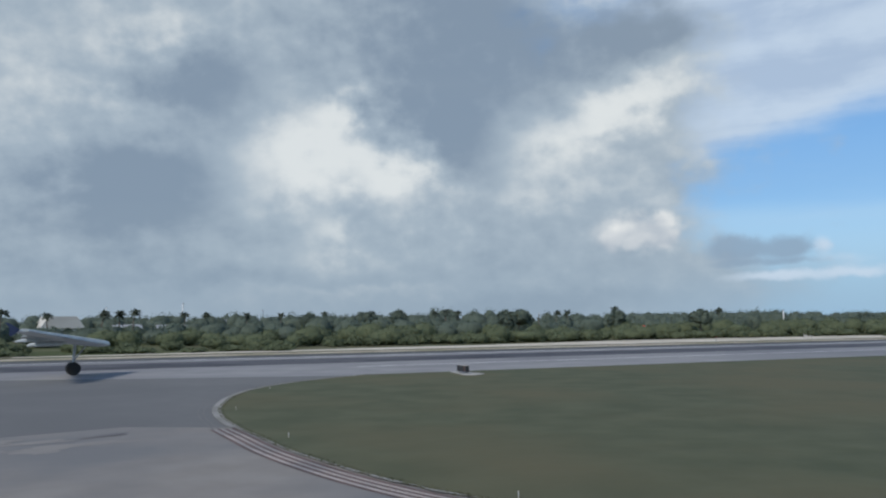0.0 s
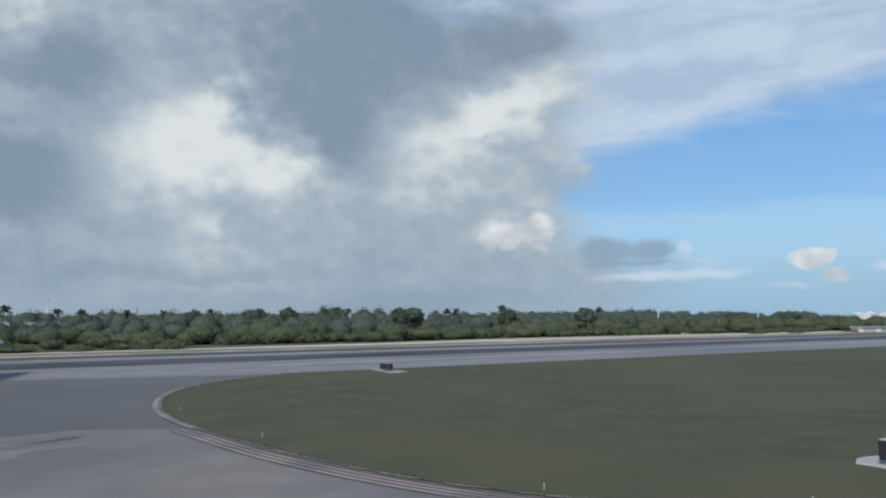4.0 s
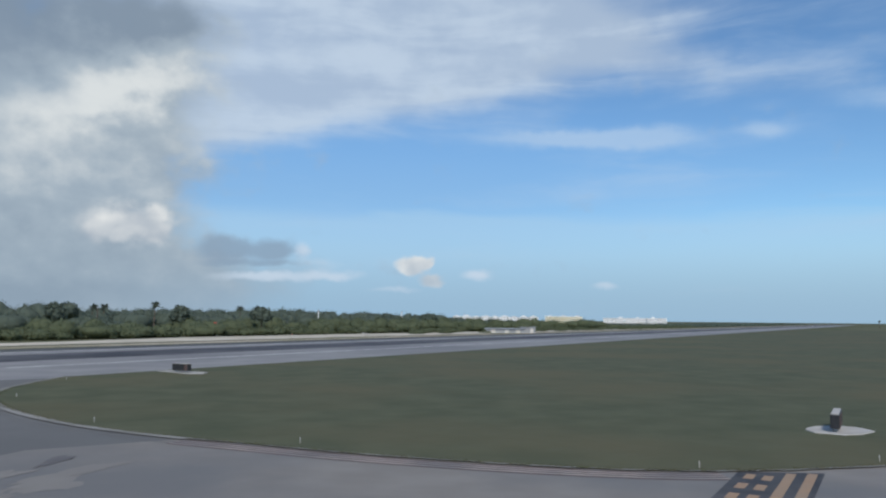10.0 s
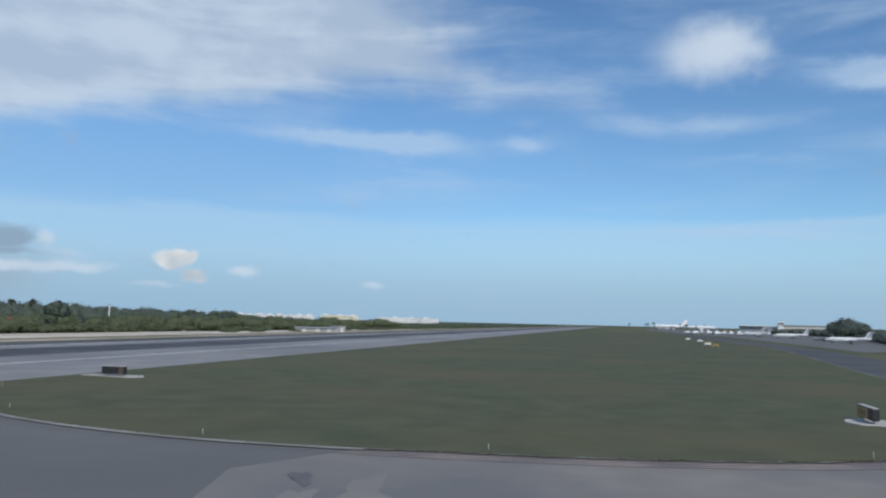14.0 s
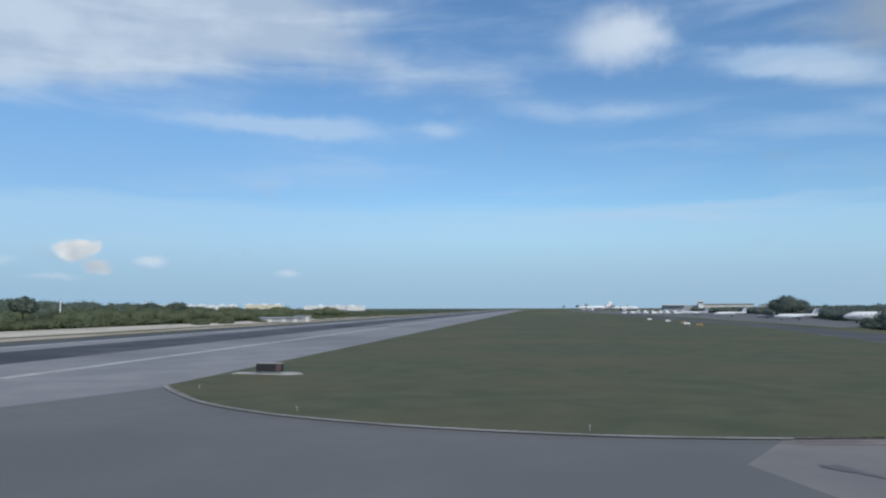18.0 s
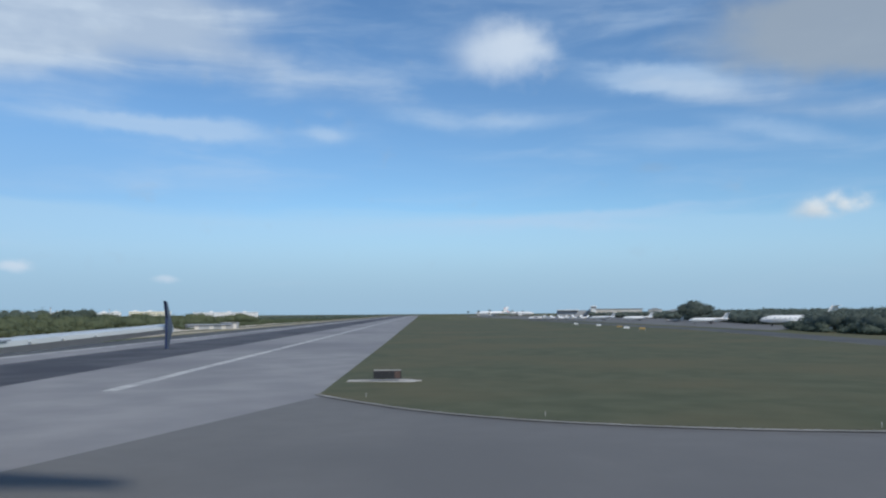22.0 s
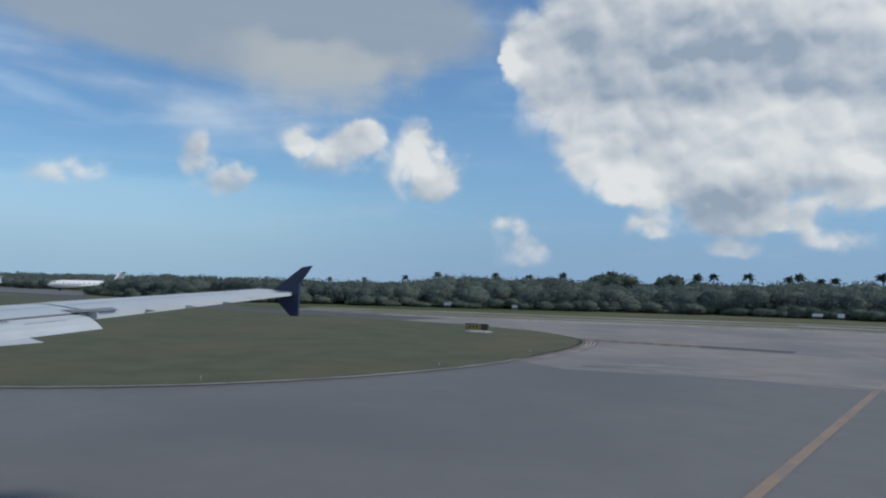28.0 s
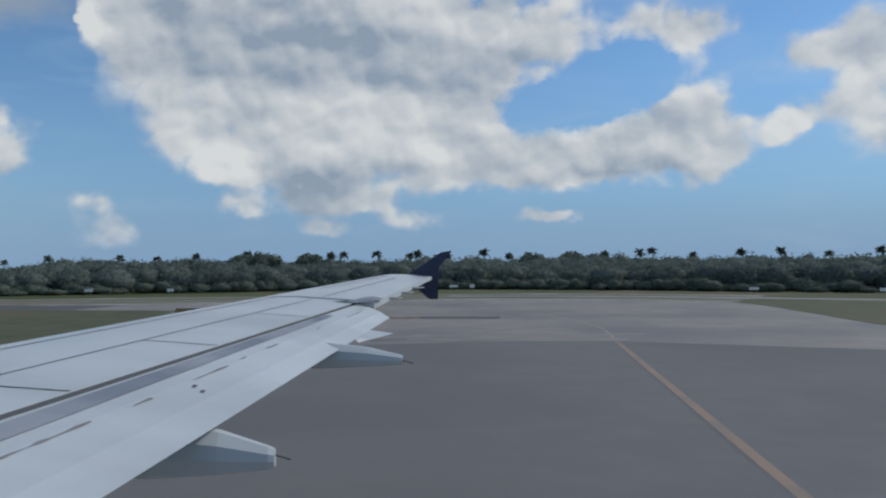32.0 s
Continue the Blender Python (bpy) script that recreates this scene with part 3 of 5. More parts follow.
bm = bmesh.new()
rings = [0, 60, 150, 300, 600, 1200, 2400, 4600]
prev = None
for r in rings:
    ring = [bm.verts.new((r * math.cos(a * math.tau / 64), r * math.sin(a * math.tau / 64) + 40, -0.08)) for a in range(64)] if r else [bm.verts.new((0, 40, -0.08))]
    if prev:
        for i in range(64):
            j = (i + 1) % 64
            bm.faces.new((prev[i], ring[i], ring[j], prev[j]) if len(prev) > 1 else (prev[0], ring[i], ring[j]))
    prev = ring
solid("ground", bm, GRASS_FAR, "flat dry green airfield ground reaching the horizon", "ground", kind="structure")

EDGE = curve_through([(-6.5, 66.4), (-8.6, 63.2), (-11.2, 58.3), (-12.6, 53.2), (-12.8, 48.3), (-12.3, 43.8), (-11.2, 39.2), (-9.4, 34.8), (-7.3, 30.9),
                      (-5.4, 27.5), (-3.3, 24.4), (-1.3, 21.9), (0.6, 20.0), (2.6, 18.6), (5, 17.4), (9, 16), (15, 15), (28, 16.5), (54, 25.5), (90, 37),
                      (152, 58), (225, 92), (330, 140), (420, 182)])
ISLAND = [*EDGE, rw(450, 0), rw(300, 0), rw(150, 0), rw(60, 0)]
solid("island_lawn", sheet(ISLAND, 0.04, 0.12), GRASS, "dull green mown grass between runway and taxiways", "lawn", kind="structure")

# the paved apron round the island's west end: asphalt towards the runway, old concrete to the south
JOINT = [(-8, 33.5), (-14, 34), (-18, 30.8), (-21, 28.6), (-26.5, 26.3), (-40, 25.0), (-56, 27)]
SOUTH_EDGE = curve_through([(64, 27), (46, 12), (30, 3), (16, -9), (4, -18), (-10, -21.5), (-25, -21)])
WEST_EDGE = curve_through([(-25, -21), (-29, -15), (-34, -4), (-40, 9), (-49, 20), (-62, 27), (-80, 30)])
solid("taxiway_concrete", sheet([*JOINT[::-1], (20, 40), (70, 40), *SOUTH_EDGE, *WEST_EDGE[1:]], 0.0, 0.07), CONCRETE,
      "old brownish grey concrete taxiway with stains", "taxiway", kind="structure")
solid("taxiway_asphalt", sheet([rw(-260, 0), rw(30, 0), (20, 40), *JOINT, (-80, 30), (-130, 30), (-200, 10)], 0.0, 0.07), TARMAC,
      "smooth blue-grey asphalt taxiway", "taxiway", kind="structure")
solid("taxiway_far", ribbon(curve_through([(36, 13.2), (54, 20), (90, 31.5), (152, 52), (225, 85), (330, 132), (420, 174)]), 5.5, -4.5, 0.003), ASPHALT,
      "dark asphalt taxiway along the grass", "taxiway", kind="structure")
# runway, from its near edge outwards
solid("runway_near_side", sheet([rw(-8, 0), rw(1500, 0), rw(1500, 21), rw(-70, 21), rw(-48, 14), rw(-26, 6)], 0.0, 0.07), RUNWAY, "light grey runway shoulder with worn surface", "runway", kind="structure")
solid("runway_turning_end", sheet([rw(-400, 0), rw(-8, 0), rw(-26, 6), rw(-48, 14), rw(-70, 21), rw(-400, 21)], 0.0, 0.07), TARMAC, "dark grey asphalt at the runway's turning end", "runway", kind="structure")
rw_strip(-400, 1500, 21, 33, 0.0, "runway_centre", RUBBER, "dark rubbered asphalt in the runway's middle", "runway", 0.07)
rw_strip(-400, 1500, 40, 47, 0.0, "runway_outer_shoulder", ASPHALT, "dark asphalt shoulder beyond the runway", "runway", 0.07)
rw_strip(-400, 1500, 33, 40, 0.0, "runway_far_side", RUNWAY, "light grey runway shoulder on the far side", "runway", 0.07)
rw_strip(-4, 1500, 12.4, 13.3, 0.004, "runway_edge_line", WHITE_PAINT, "worn white painted runway edge line", "marking")
rw_strip(-200, 1500, 38.6, 39.4, 0.004, "runway_edge_line", WHITE_PAINT, "worn white painted runway edge line", "marking")
solid("sand_strip", sheet([rw(-40, 61), rw(30, 60), rw(200, 61), rw(420, 64), rw(420, 68), rw(150, 80), rw(80, 82), rw(40, 72), rw(-40, 64)], -0.045), PALE_SAND, "pale bare sand track beside the runway", "sand", kind="structure")



# ---- markings ----
DRY_VERGE = material("dry_verge", (0.23, 0.215, 0.175), 0.9, color2=(0.17, 0.165, 0.115), scale=0.25, color3=(0.29, 0.275, 0.235), scale3=0.05)
VERGE = material("pale_verge", (0.25, 0.24, 0.22), 0.9, color2=(0.19, 0.185, 0.165), scale=1.5, color3=(0.30, 0.29, 0.27), scale3=0.3)
DULL_PAINT = material("dull_dark_paint", (0.13, 0.125, 0.12), 0.85, color2=(0.16, 0.155, 0.15), scale=1.0)
CREAM_PAINT = material("worn_cream_paint", (0.43, 0.37, 0.33), 0.8, color2=(0.37, 0.32, 0.29), scale=1.2, color3=(0.27, 0.25, 0.24), scale3=0.4)
solid("edge_line_ground", ribbon(EDGE[44:77], -0.22, -1.27, 0.004), RED_PAINT, "dark red-brown painted ground of the edge lines", "marking", kind="structure")
for d0, d1 in ((-0.40, -0.53), (-0.68, -0.82), (-0.97, -1.13)):
    solid("taxiway_edge_line", ribbon(EDGE[44:77], d0, d1, 0.008), CREAM_PAINT, "pale cream painted taxiway edge line", "marking", "edge lines round the lawn", "structure")
for d0, d1 in ((-0.78, -0.86), (-1.04, -1.12)):
    solid("taxiway_edge_line", ribbon(EDGE[4:45], d0, d1, 0.005), DULL_PAINT, "thin worn dark taxiway edge line", "marking", "edge lines round the lawn", "structure")
solid("lawn_verge", ribbon(EDGE[:45], -0.42, 0.03, 0.043), VERGE, "pale grey rim where lawn meets asphalt", "verge", kind="structure")
rim = shifted(EDGE[44:130], 0)
rr_ = random.Random(6)
outer = [shifted(EDGE[44:130], -0.02 - rr_.random() * 0.20)[i] for i in range(len(rim))]
solid("lawn_verge", sheet([*rim, *outer[::-1]], 0.043), VERGE, "narrow broken sandy rim where lawn meets paving", "verge", kind="structure")


def along(p, d, s, w, z):
    """A painted bar from p along d, s metres long and w wide to its right."""
    d = Vector(d).normalized()
    n = Vector((d.y, -d.x))
    p = Vector(p)
    return sheet([tuple(p), tuple(p + d * s), tuple(p + d * s + n * w), tuple(p + n * w)], z)


hold = thing("holding_marking", pose(0, 0, 0), "yellow on black runway holding position marking on concrete", "marking", kind="structure")
back = -RW
H0 = Vector((2.35, 18.75))
across = Vector((-back.y, back.x))      # towards the south
part("black_ground", sheet([tuple(H0 + across * 0.15), tuple(H0 + back * 16 + across * 0.15), tuple(H0 + back * 16 + across * 2.38), tuple(H0 + across * 2.38 - back * 1.1)], 0.006), BLACK_PAINT, hold, "worn black painted ground")
for k in range(2):
    p = H0 + across * (1.41 + 0.54 * k) - back * (0.5 + 0.3 * k)
    part("solid_bar", along(p, back, 9.8, -0.27, 0.010), YELLOW_PAINT, hold)
    for i in range(7):
        p = H0 + across * (0.42 + 0.48 * k) + back * (0.2 + i * 1.42)
        part("dash", along(p, back, 0.74, -0.27, 0.010), YELLOW_PAINT, hold)

LINE_TAN = material("dull_tan_paint", (0.30, 0.215, 0.15), 0.85, color2=(0.26, 0.195, 0.145), scale=1.6, color3=(0.22, 0.18, 0.15), scale3=0.5)
CENTRE = curve_through([(-53, 86), (-43, 64.6), (-38, 53), (-32.2, 39.5), (-26.4, 26.0)])
solid("centre_line_border", ribbon(CENTRE, 0.19, 0.65, 0.004), DULL_PAINT, "dark border of the taxiway centre line", "marking", kind="structure")
solid("centre_line", ribbon(CENTRE, 0.27, 0.57, 0.008), LINE_TAN, "worn orange-yellow taxiway centre line", "marking", kind="structure")
CENTRE2 = curve_through([(-25.8, 25.6), (-22, 17), (-16, 9), (-6, 3), (8, 2.5), (24, 8)])
solid("centre_line", ribbon(CENTRE2, -0.11, 0.11, 0.006), material("faded_yellow", (0.34, 0.27, 0.18), 0.75, color2=(0.25, 0.215, 0.185), scale=0.8, color3=(0.235, 0.21, 0.20), scale3=0.25), "faded taxiway centre line on old concrete", "marking", kind="structure")


def stain(name, cx, cy, rx, ry, turn, z, mat, label, seed):
    r = random.Random(seed)
    pts = []
    for i in range(28):
        a = i * math.tau / 28
        k = 1 + 0.28 * math.sin(a * 3 + seed) + r.uniform(-0.16, 0.16)
        x, y = rx * k * math.cos(a), ry * k * math.sin(a)
        pts.append((cx + x * math.cos(turn) - y * math.sin(turn), cy + x * math.sin(turn) + y * math.cos(turn)))
    solid(name, sheet(pts, z), mat, label, "stain", kind="structure")


WORN = material("worn_patch", (0.258, 0.240, 0.220), 0.8, color2=(0.238, 0.220, 0.201), scale=0.5, color3=(0.215, 0.198, 0.182), scale3=0.2)
OILY = material("tyre_stain", (0.155, 0.145, 0.14), 0.7, color2=(0.19, 0.18, 0.17), scale=0.7, color3=(0.13, 0.12, 0.12), scale3=0.2)
rngs = random.Random(21)
for k in range(18):            # pale worn spots in the concrete along the joint
    f = rngs.random()
    cx, cy = -12.5 - 13.5 * f, 31.6 - 6.6 * f
    stain("worn_patch", cx + rngs.uniform(-1.2, 1.2), cy - rngs.random() ** 1.4 * 4.0, rngs.uniform(0.6, 1.9), rngs.uniform(0.25, 0.6), rngs.uniform(0.2, 0.9), 0.002 + 0.0006 * k, WORN, "pale worn spot in the concrete", 30 + k)
stain("tyre_stain", 4.5, -4.4, 5.6, 0.9, 0.14, 0.003, OILY, "dark tyre stain on the concrete", 7)
stain("tyre_stain", -4, 9, 5.0, 0.7, 0.9, 0.003, OILY, "dark tyre stain on the concrete", 9)
stain("tyre_stain", -13.5, 31.5, 0.9, 0.3, 0.9, 0.015, OILY, "small dark stain on the concrete", 11)
stain("tyre_stain", -14, 12, 3.0, 0.6, 0.4, 0.003, OILY, "dark tyre stain on the concrete", 13)

# pale strips and grass beyond the south edge
for d0, d1, z in ((-1.4, -0.35, -0.02), (-6.5, -3.2, -0.06), (-13.0, -9.0, -0.06), (-21.0, -16.5, -0.06)):
    solid("pale_strip", ribbon(SOUTH_EDGE, -d0, -d1, z), PALE if d0 > -2 else DRY_VERGE, "pale sandy strip along the taxiway's far edge", "verge", kind="structure")
solid("service_road", ribbon(curve_through([(-150, -26), (-90, -30), (-40, -33), (-10, -33), (14, -27)]), -2.0, 2.0, -0.05), RUNWAY, "narrow grey service road before the trees", "road", kind="structure")
solid("west_lawn", sheet([*WEST_EDGE[2:], (-150, 30), (-150, -18), (-60, -22), (-30, -24)], 0.02, 0.1), GRASS, "dull green grass west of the taxiway", "lawn", kind="structure")
solid("apron", sheet([(150, 40), (225, 70), (340, 122), (520, 215), (700, 300), (1100, 470), (1120, 400), (800, 190), (480, 95), (330, 62), (240, 40), (185, 27)], -0.045), TARMAC, "grey concrete parking apron", "apron", kind="structure")
for a0, c0, a1, c1 in ((-200, 50, 1500, 56.5), (-200, 63, 700, 64.4)):
    rw_strip(a0, a1, c0, c1, -0.05, "pale_strip", SAND, "pale sandy strip beside the runway", "verge")


# ---- woods ----
ICO = bmesh.new()
bmesh.ops.create_icosphere(ICO, subdivisions=2, radius=1.0)
ICO_V = [tuple(v.co) for v in ICO.verts]
ICO_F = [tuple(v.index for v in f.verts) for f in ICO.faces]
ICO.free()


def thicket(name, spots, rng, mat, leaves, size, label, category="woods", core=0.95):
    """Bushes: a lumpy inner mass hung with many small tilted leaves. A spot is x, y, base, radius, height."""
    vs, fs = [], []
    for x, y, z0, r, h in spots:
        k = len(vs)
        sx, sy, ph = r * rng.uniform(0.75, 1.0), r * rng.uniform(0.75, 1.0), rng.uniform(0, 50)
        for a, b, c in ICO_V:
            w = core * (0.86 + 0.26 * noise.noise((a * 1.6 + ph, b * 1.6, c * 1.6)))
            vs.append((x + a * sx * w, y + b * sy * w, z0 + h * 0.42 + c * h * 0.5 * w))
        fs += [tuple(i + k for i in f) for f in ICO_F]
        for _ in range(leaves):
            c = rng.uniform(-0.75, 1.0)
            az, fl = rng.uniform(0, math.tau), math.sqrt(1 - c * c)
            a, b = math.cos(az) * fl, math.sin(az) * fl
            w = 0.86 + 0.26 * noise.noise((a * 1.6 + ph, b * 1.6, c * 1.6)) + rng.uniform(-0.10, 0.17)
            p = Vector((x + a * sx * w, y + b * sy * w, z0 + max(0.2, h * 0.42 + c * h * 0.5 * w)))
            s = size * rng.uniform(0.6, 1.5)
            d = Vector((rng.uniform(-1, 1), rng.uniform(-1, 1), rng.uniform(-0.8, 0.8))).normalized() * s
            e = d.cross(Vector((rng.uniform(-1, 1), rng.uniform(-1, 1), rng.uniform(-1, 1)))).normalized() * s * 0.55
            n = len(vs)
            vs += [tuple(p - d), tuple(p + e), tuple(p + d), tuple(p - e)]
            fs.append((n, n + 1, n + 2, n + 3))
    me = bpy.data.meshes.new(name)
    me.from_pydata(vs, [], fs)
    me.polygons.foreach_set("use_smooth", [len(f) == 3 for f in fs])
    me.materials.append(mat)
    return tagged(new(name, me), label, category, kind="stuff")


rng = random.Random(5)
low, high = [], []
for i in range(1050):           # beyond the runway
    a = rng.uniform(-240, 560)
    c = 84 + rng.random() ** 1.3 * 150
    rise = max(0, noise.noise((a * 0.013, c * 0.013, 3.0)))
    h = rng.uniform(1.8, 3.0) + (c - 84) * 0.030 + rise * 4.0 + rng.random() ** 3 * 1.5
    h += 1.1 * min(max((a - 60) / 100, 0.0), 1.0)
    if a > 280:
        h *= max(0.25, 1 - (a - 280) / 210)
    (high if c > 112 else low).append((*rw(a, c), -0.1, rng.uniform(3.0, 5.5), h * 1.12))
for i in range(420):           # low bushes down to the sand
    a = rng.uniform(-240, 560)
    c = rng.uniform(66, 86) if a < 10 or a > 150 else rng.uniform(82, 90)
    low.append((*rw(a, c), -0.1, rng.uniform(1.6, 3.2), (0.5 + (c - 66) * 0.07 + rng.random() * 0.5) * (0.6 if a > 300 else 1.0)))
for i in range(260):           # the closing rank behind
    a = rng.uniform(-300, 380)
    high.append((*rw(a, rng.uniform(190, 260)), -0.1, rng.uniform(4, 7), rng.uniform(6.2, 9.5)))
thicket("mangrove_scrub", low, rng, LEAF_LIGHT, 330, 0.22, "low olive green mangrove scrub beyond the runway")
thicket("mangrove_woods", high, rng, LEAF_MID, 260, 0.25, "dense green mangrove woods beyond the runway")
far = []
for i in range(420):           # the low rank towards the hotels and round the apron
    a = rng.uniform(560, 1500)
    far.append((*rw(a, 70 + rng.random() * 120), -0.2, rng.uniform(5, 10), rng.uniform(1.0, 2.2)))
for i in range(330):
    q = Vector((rng.uniform(420, 1300), 0))
    q.y = 60 + (q.x - 420) * 0.22 - rng.random() * 120 - 30
    far.append((q.x, q.y, -0.2, rng.uniform(5, 10), rng.uniform(3.0, 7.5)))
thicket("far_scrub", far, rng, LEAF_MID, 40, 0.8, "low green scrub along the far end of the airfield")
spots, deep = [], []


def rank(line, count, depth, rng):
    """Places along a line and up to that far to its right."""
    line = curve_through(line, 8)
    for _ in range(count):
        k = rng.random() * (len(line) - 2)
        p = Vector(line[int(k)]).lerp(Vector(line[int(k) + 1]), k % 1)
        t = (Vector(line[int(k) + 1]) - Vector(line[int(k)])).normalized()
        d = 2 + rng.random() ** 1.2 * depth
        q = p + Vector((t.y, -t.x)) * d
        if 186 < q.x < 224 and 4 < q.y < 50:
            continue
        h = rng.uniform(3.5, 4.8) + d * 0.040 + max(0, noise.noise((q.x * 0.03, q.y * 0.03, 1.0))) * 2.6
        (spots if d < 26 else deep).append((q.x, q.y, -0.1, rng.uniform(3.0, 5.0), h * (0.92 if q.x > 150 else 1)))


rank([(-220, -46), (-100, -53), (-36, -57), (0, -59), (20, -58), (42, -48), (67, -26), (92, 0)], 860, 66, rng)
rank([(88, -8), (104, 12), (126, 25), (150, 32), (168, 33)], 190, 15, rng)
rank([(232, 46), (300, 56), (360, 72), (450, 96)], 260, 60, rng)
rank([(440, 94), (520, 118), (600, 152), (690, 196)], 170, 40, rng)
foot = []
for line, count in (([(-220, -46), (-100, -53), (-36, -57), (0, -59), (20, -58), (42, -48), (67, -26), (92, 0)], 420), ([(88, -8), (104, 12), (126, 25), (150, 32), (168, 33)], 120)):
    line = curve_through(line, 8)
    for _ in range(count):         # bushes at the foot of the belt
        k = rng.random() * (len(line) - 2)
        p = Vector(line[int(k)]).lerp(Vector(line[int(k) + 1]), k % 1)
        t = (Vector(line[int(k) + 1]) - Vector(line[int(k)])).normalized()
        q = p + Vector((t.y, -t.x)) * rng.uniform(-2.4, 2.0)
        foot.append((q.x, q.y, -0.1, rng.uniform(1.4, 2.6), rng.uniform(0.9, 2.4)))
thicket("low_bushes", foot, rng, LEAF_MID, 220, 0.15, "low green bushes at the foot of the tree belt")
thicket("tree_belt", spots, rng, LEAF_DARK, 480, 0.23, "dark green belt of mangrove and buttonwood trees")
thicket("tree_belt", deep, rng, LEAF_DARK, 170, 0.24, "dark green inner trees of the mangrove belt")


# ---- palms ----
def palm_meshes(seed):
    r = random.Random(seed)
    trunk, crown = bmesh.new(), bmesh.new()
    lean = Vector((r.uniform(-0.08, 0.08), r.uniform(-0.08, 0.08)))
    pts = [Vector((lean.x * z * z, lean.y * z * z, z * 1.0)) for z in (0, 0.25, 0.5, 0.75, 1.0)]
    for a, b, k in zip(pts, pts[1:], range(4)):
        add_tube(trunk, a, b, 0.030 - k * 0.004, 0.027 - k * 0.004, 8)
    top = pts[-1]
    for i in range(44):        # fronds, swept by the wind to one side
        az = i * 2.4 + r.uniform(-0.3, 0.3)
        el = r.uniform(-0.55, 1.25)
        d = Vector((math.cos(az) * math.cos(el) + 0.3, math.sin(az) * math.cos(el), math.sin(el))).normalized()
        side = d.cross(Vector((0, 0, 1))).normalized()
        length, prev_ = r.uniform(0.17, 0.25), None
        for s in range(6):
            f = s / 5
            p = top + d * length * f + Vector((0.02, 0, -0.09)) * f * f
            wdt = 0.040 * (1 - (2 * f - 0.9) ** 2 * 0.8) + 0.004
            row = [crown.verts.new(p - side * wdt - Vector((0, 0, wdt * 0.7))), crown.verts.new(p), crown.verts.new(p + side * wdt - Vector((0, 0, wdt * 0.7)))]
            if prev_:
                crown.faces.new((prev_[0], prev_[1], row[1], row[0]))
                crown.faces.new((prev_[1], prev_[2], row[2], row[1]))
            prev_ = row
    return trunk, crown


PALMS = []
for sd in range(4):
    p = thing("palm_tree", pose(0, 0, -50), "tall coconut palm with wind-swept fronds above the trees", "palm", "palms above the woods")
    tr, cr = palm_meshes(sd)
    part("trunk", tr, BARK, p, smooth=True)
    part("crown", cr, PALM_LEAF, p)
    PALMS.append(p)


def palm(x, y, h, n):
    return copy_thing(PALMS[n % 4], Matrix.Translation((x, y, -0.1)) @ Matrix.Rotation(0.5 * math.sin(n * 1.7), 4, "Z") @ Matrix.Scale(h, 4))


def by_bearing(eye, az, dist):
    return eye[0] - math.sin(radians(az)) * dist, eye[1] + math.cos(radians(az)) * dist


SOUTH_EYE, NORTH_EYE = (-44, 63), (-1, 0)
for n, (az, dist, h) in enumerate([(-134.6, 205, 13.0), (-138.4, 200, 11.4), (-140.6, 205, 12.9), (-141.4, 214, 12.4), (-143.9, 200, 12.4), (-146.2, 205, 12.5), (-147.1, 210, 12.4),
                                   (-148.2, 200, 11.2), (-149.2, 200, 11.5), (-151.7, 200, 12.6), (-153.9, 205, 12.0), (-155.1, 202, 11.6), (-158.3, 200, 11.2), (-119.3, 236, 10.8),
                                   (-121.8, 226, 11.6), (-126.0, 220, 11.8), (-128.6, 226, 11.8), (-131.0, 215, 11.6), (-161.0, 205, 12.2), (-163.2, 200, 12.8), (-164.3, 205, 12.4), (-167.0, 200, 11.6), (-170.5, 205, 12.0), (-172.8, 200, 12.2), (-176.0, 200, 11.4),
                                   (-179.0, 205, 12.0), (-113.8, 250, 9.0), (-116.2, 246, 9.4), (-111.0, 250, 8.6)]):
    palm(*by_bearing(SOUTH_EYE, az, dist), h * (0.60 + 0.03 * math.sin(n * 2.3)), n)
for n, (az, dist, h) in enumerate([(29.6, 200, 10.8), (26.8, 205, 10.0), (23.6, 190, 10.2), (22.4, 196, 10.4), (21.6, 192, 10.6), (18.2, 230, 10.6), (17.0, 240, 10.4), (14.0, 235, 10.2), (8.6, 250, 10.6),
                                   (5.0, 250, 11.0), (3.2, 260, 11.2), (-0.4, 262, 11.6), (-1.2, 262, 10.8), (0.4, 255, 10.6), (-8.4, 270, 10.6), (-9.3, 275, 11.0), (-12.6, 285, 12.4), (-18.6, 300, 11.4), (-19.6, 300, 11.4), (11.6, 240, 10.2)]):
    palm(*by_bearing(NORTH_EYE, az, dist), h * 0.70, n)
for n in range(14):
    palm(560 + n * 34 + 9 * math.sin(n * 3.1), 262 + n * 6 + 14 * math.sin(n * 5.0), 5.5 + 1.5 * math.sin(n * 2.2), n)
for p in PALMS:
    for o in [*p.children, p]:
        bpy.data.objects.remove(o)

# ---- small airfield things ----
def prism(outline, half, axis="y", at=0.0):
    """A slab of the outline: points (a, b) in the plane square to the axis, half its thickness to either side."""
    bm = bmesh.new()

    def put(a, b, d):
        return {"x": (at + d, a, b), "y": (a, at + d, b), "z": (a, b, at + d)}[axis]

    f = [bm.verts.new(put(a, b, -half)) for a, b in outline]
    g = [bm.verts.new(put(a, b, half)) for a, b in outline]
    bm.faces.new(f)
    bm.faces.new(g[::-1])
    for i in range(len(f)):
        j = (i + 1) % len(f)
        bm.faces.new((f[i], g[i], g[j], f[j]))
    bmesh.ops.recalc_face_normals(bm, faces=bm.faces)
    return bm


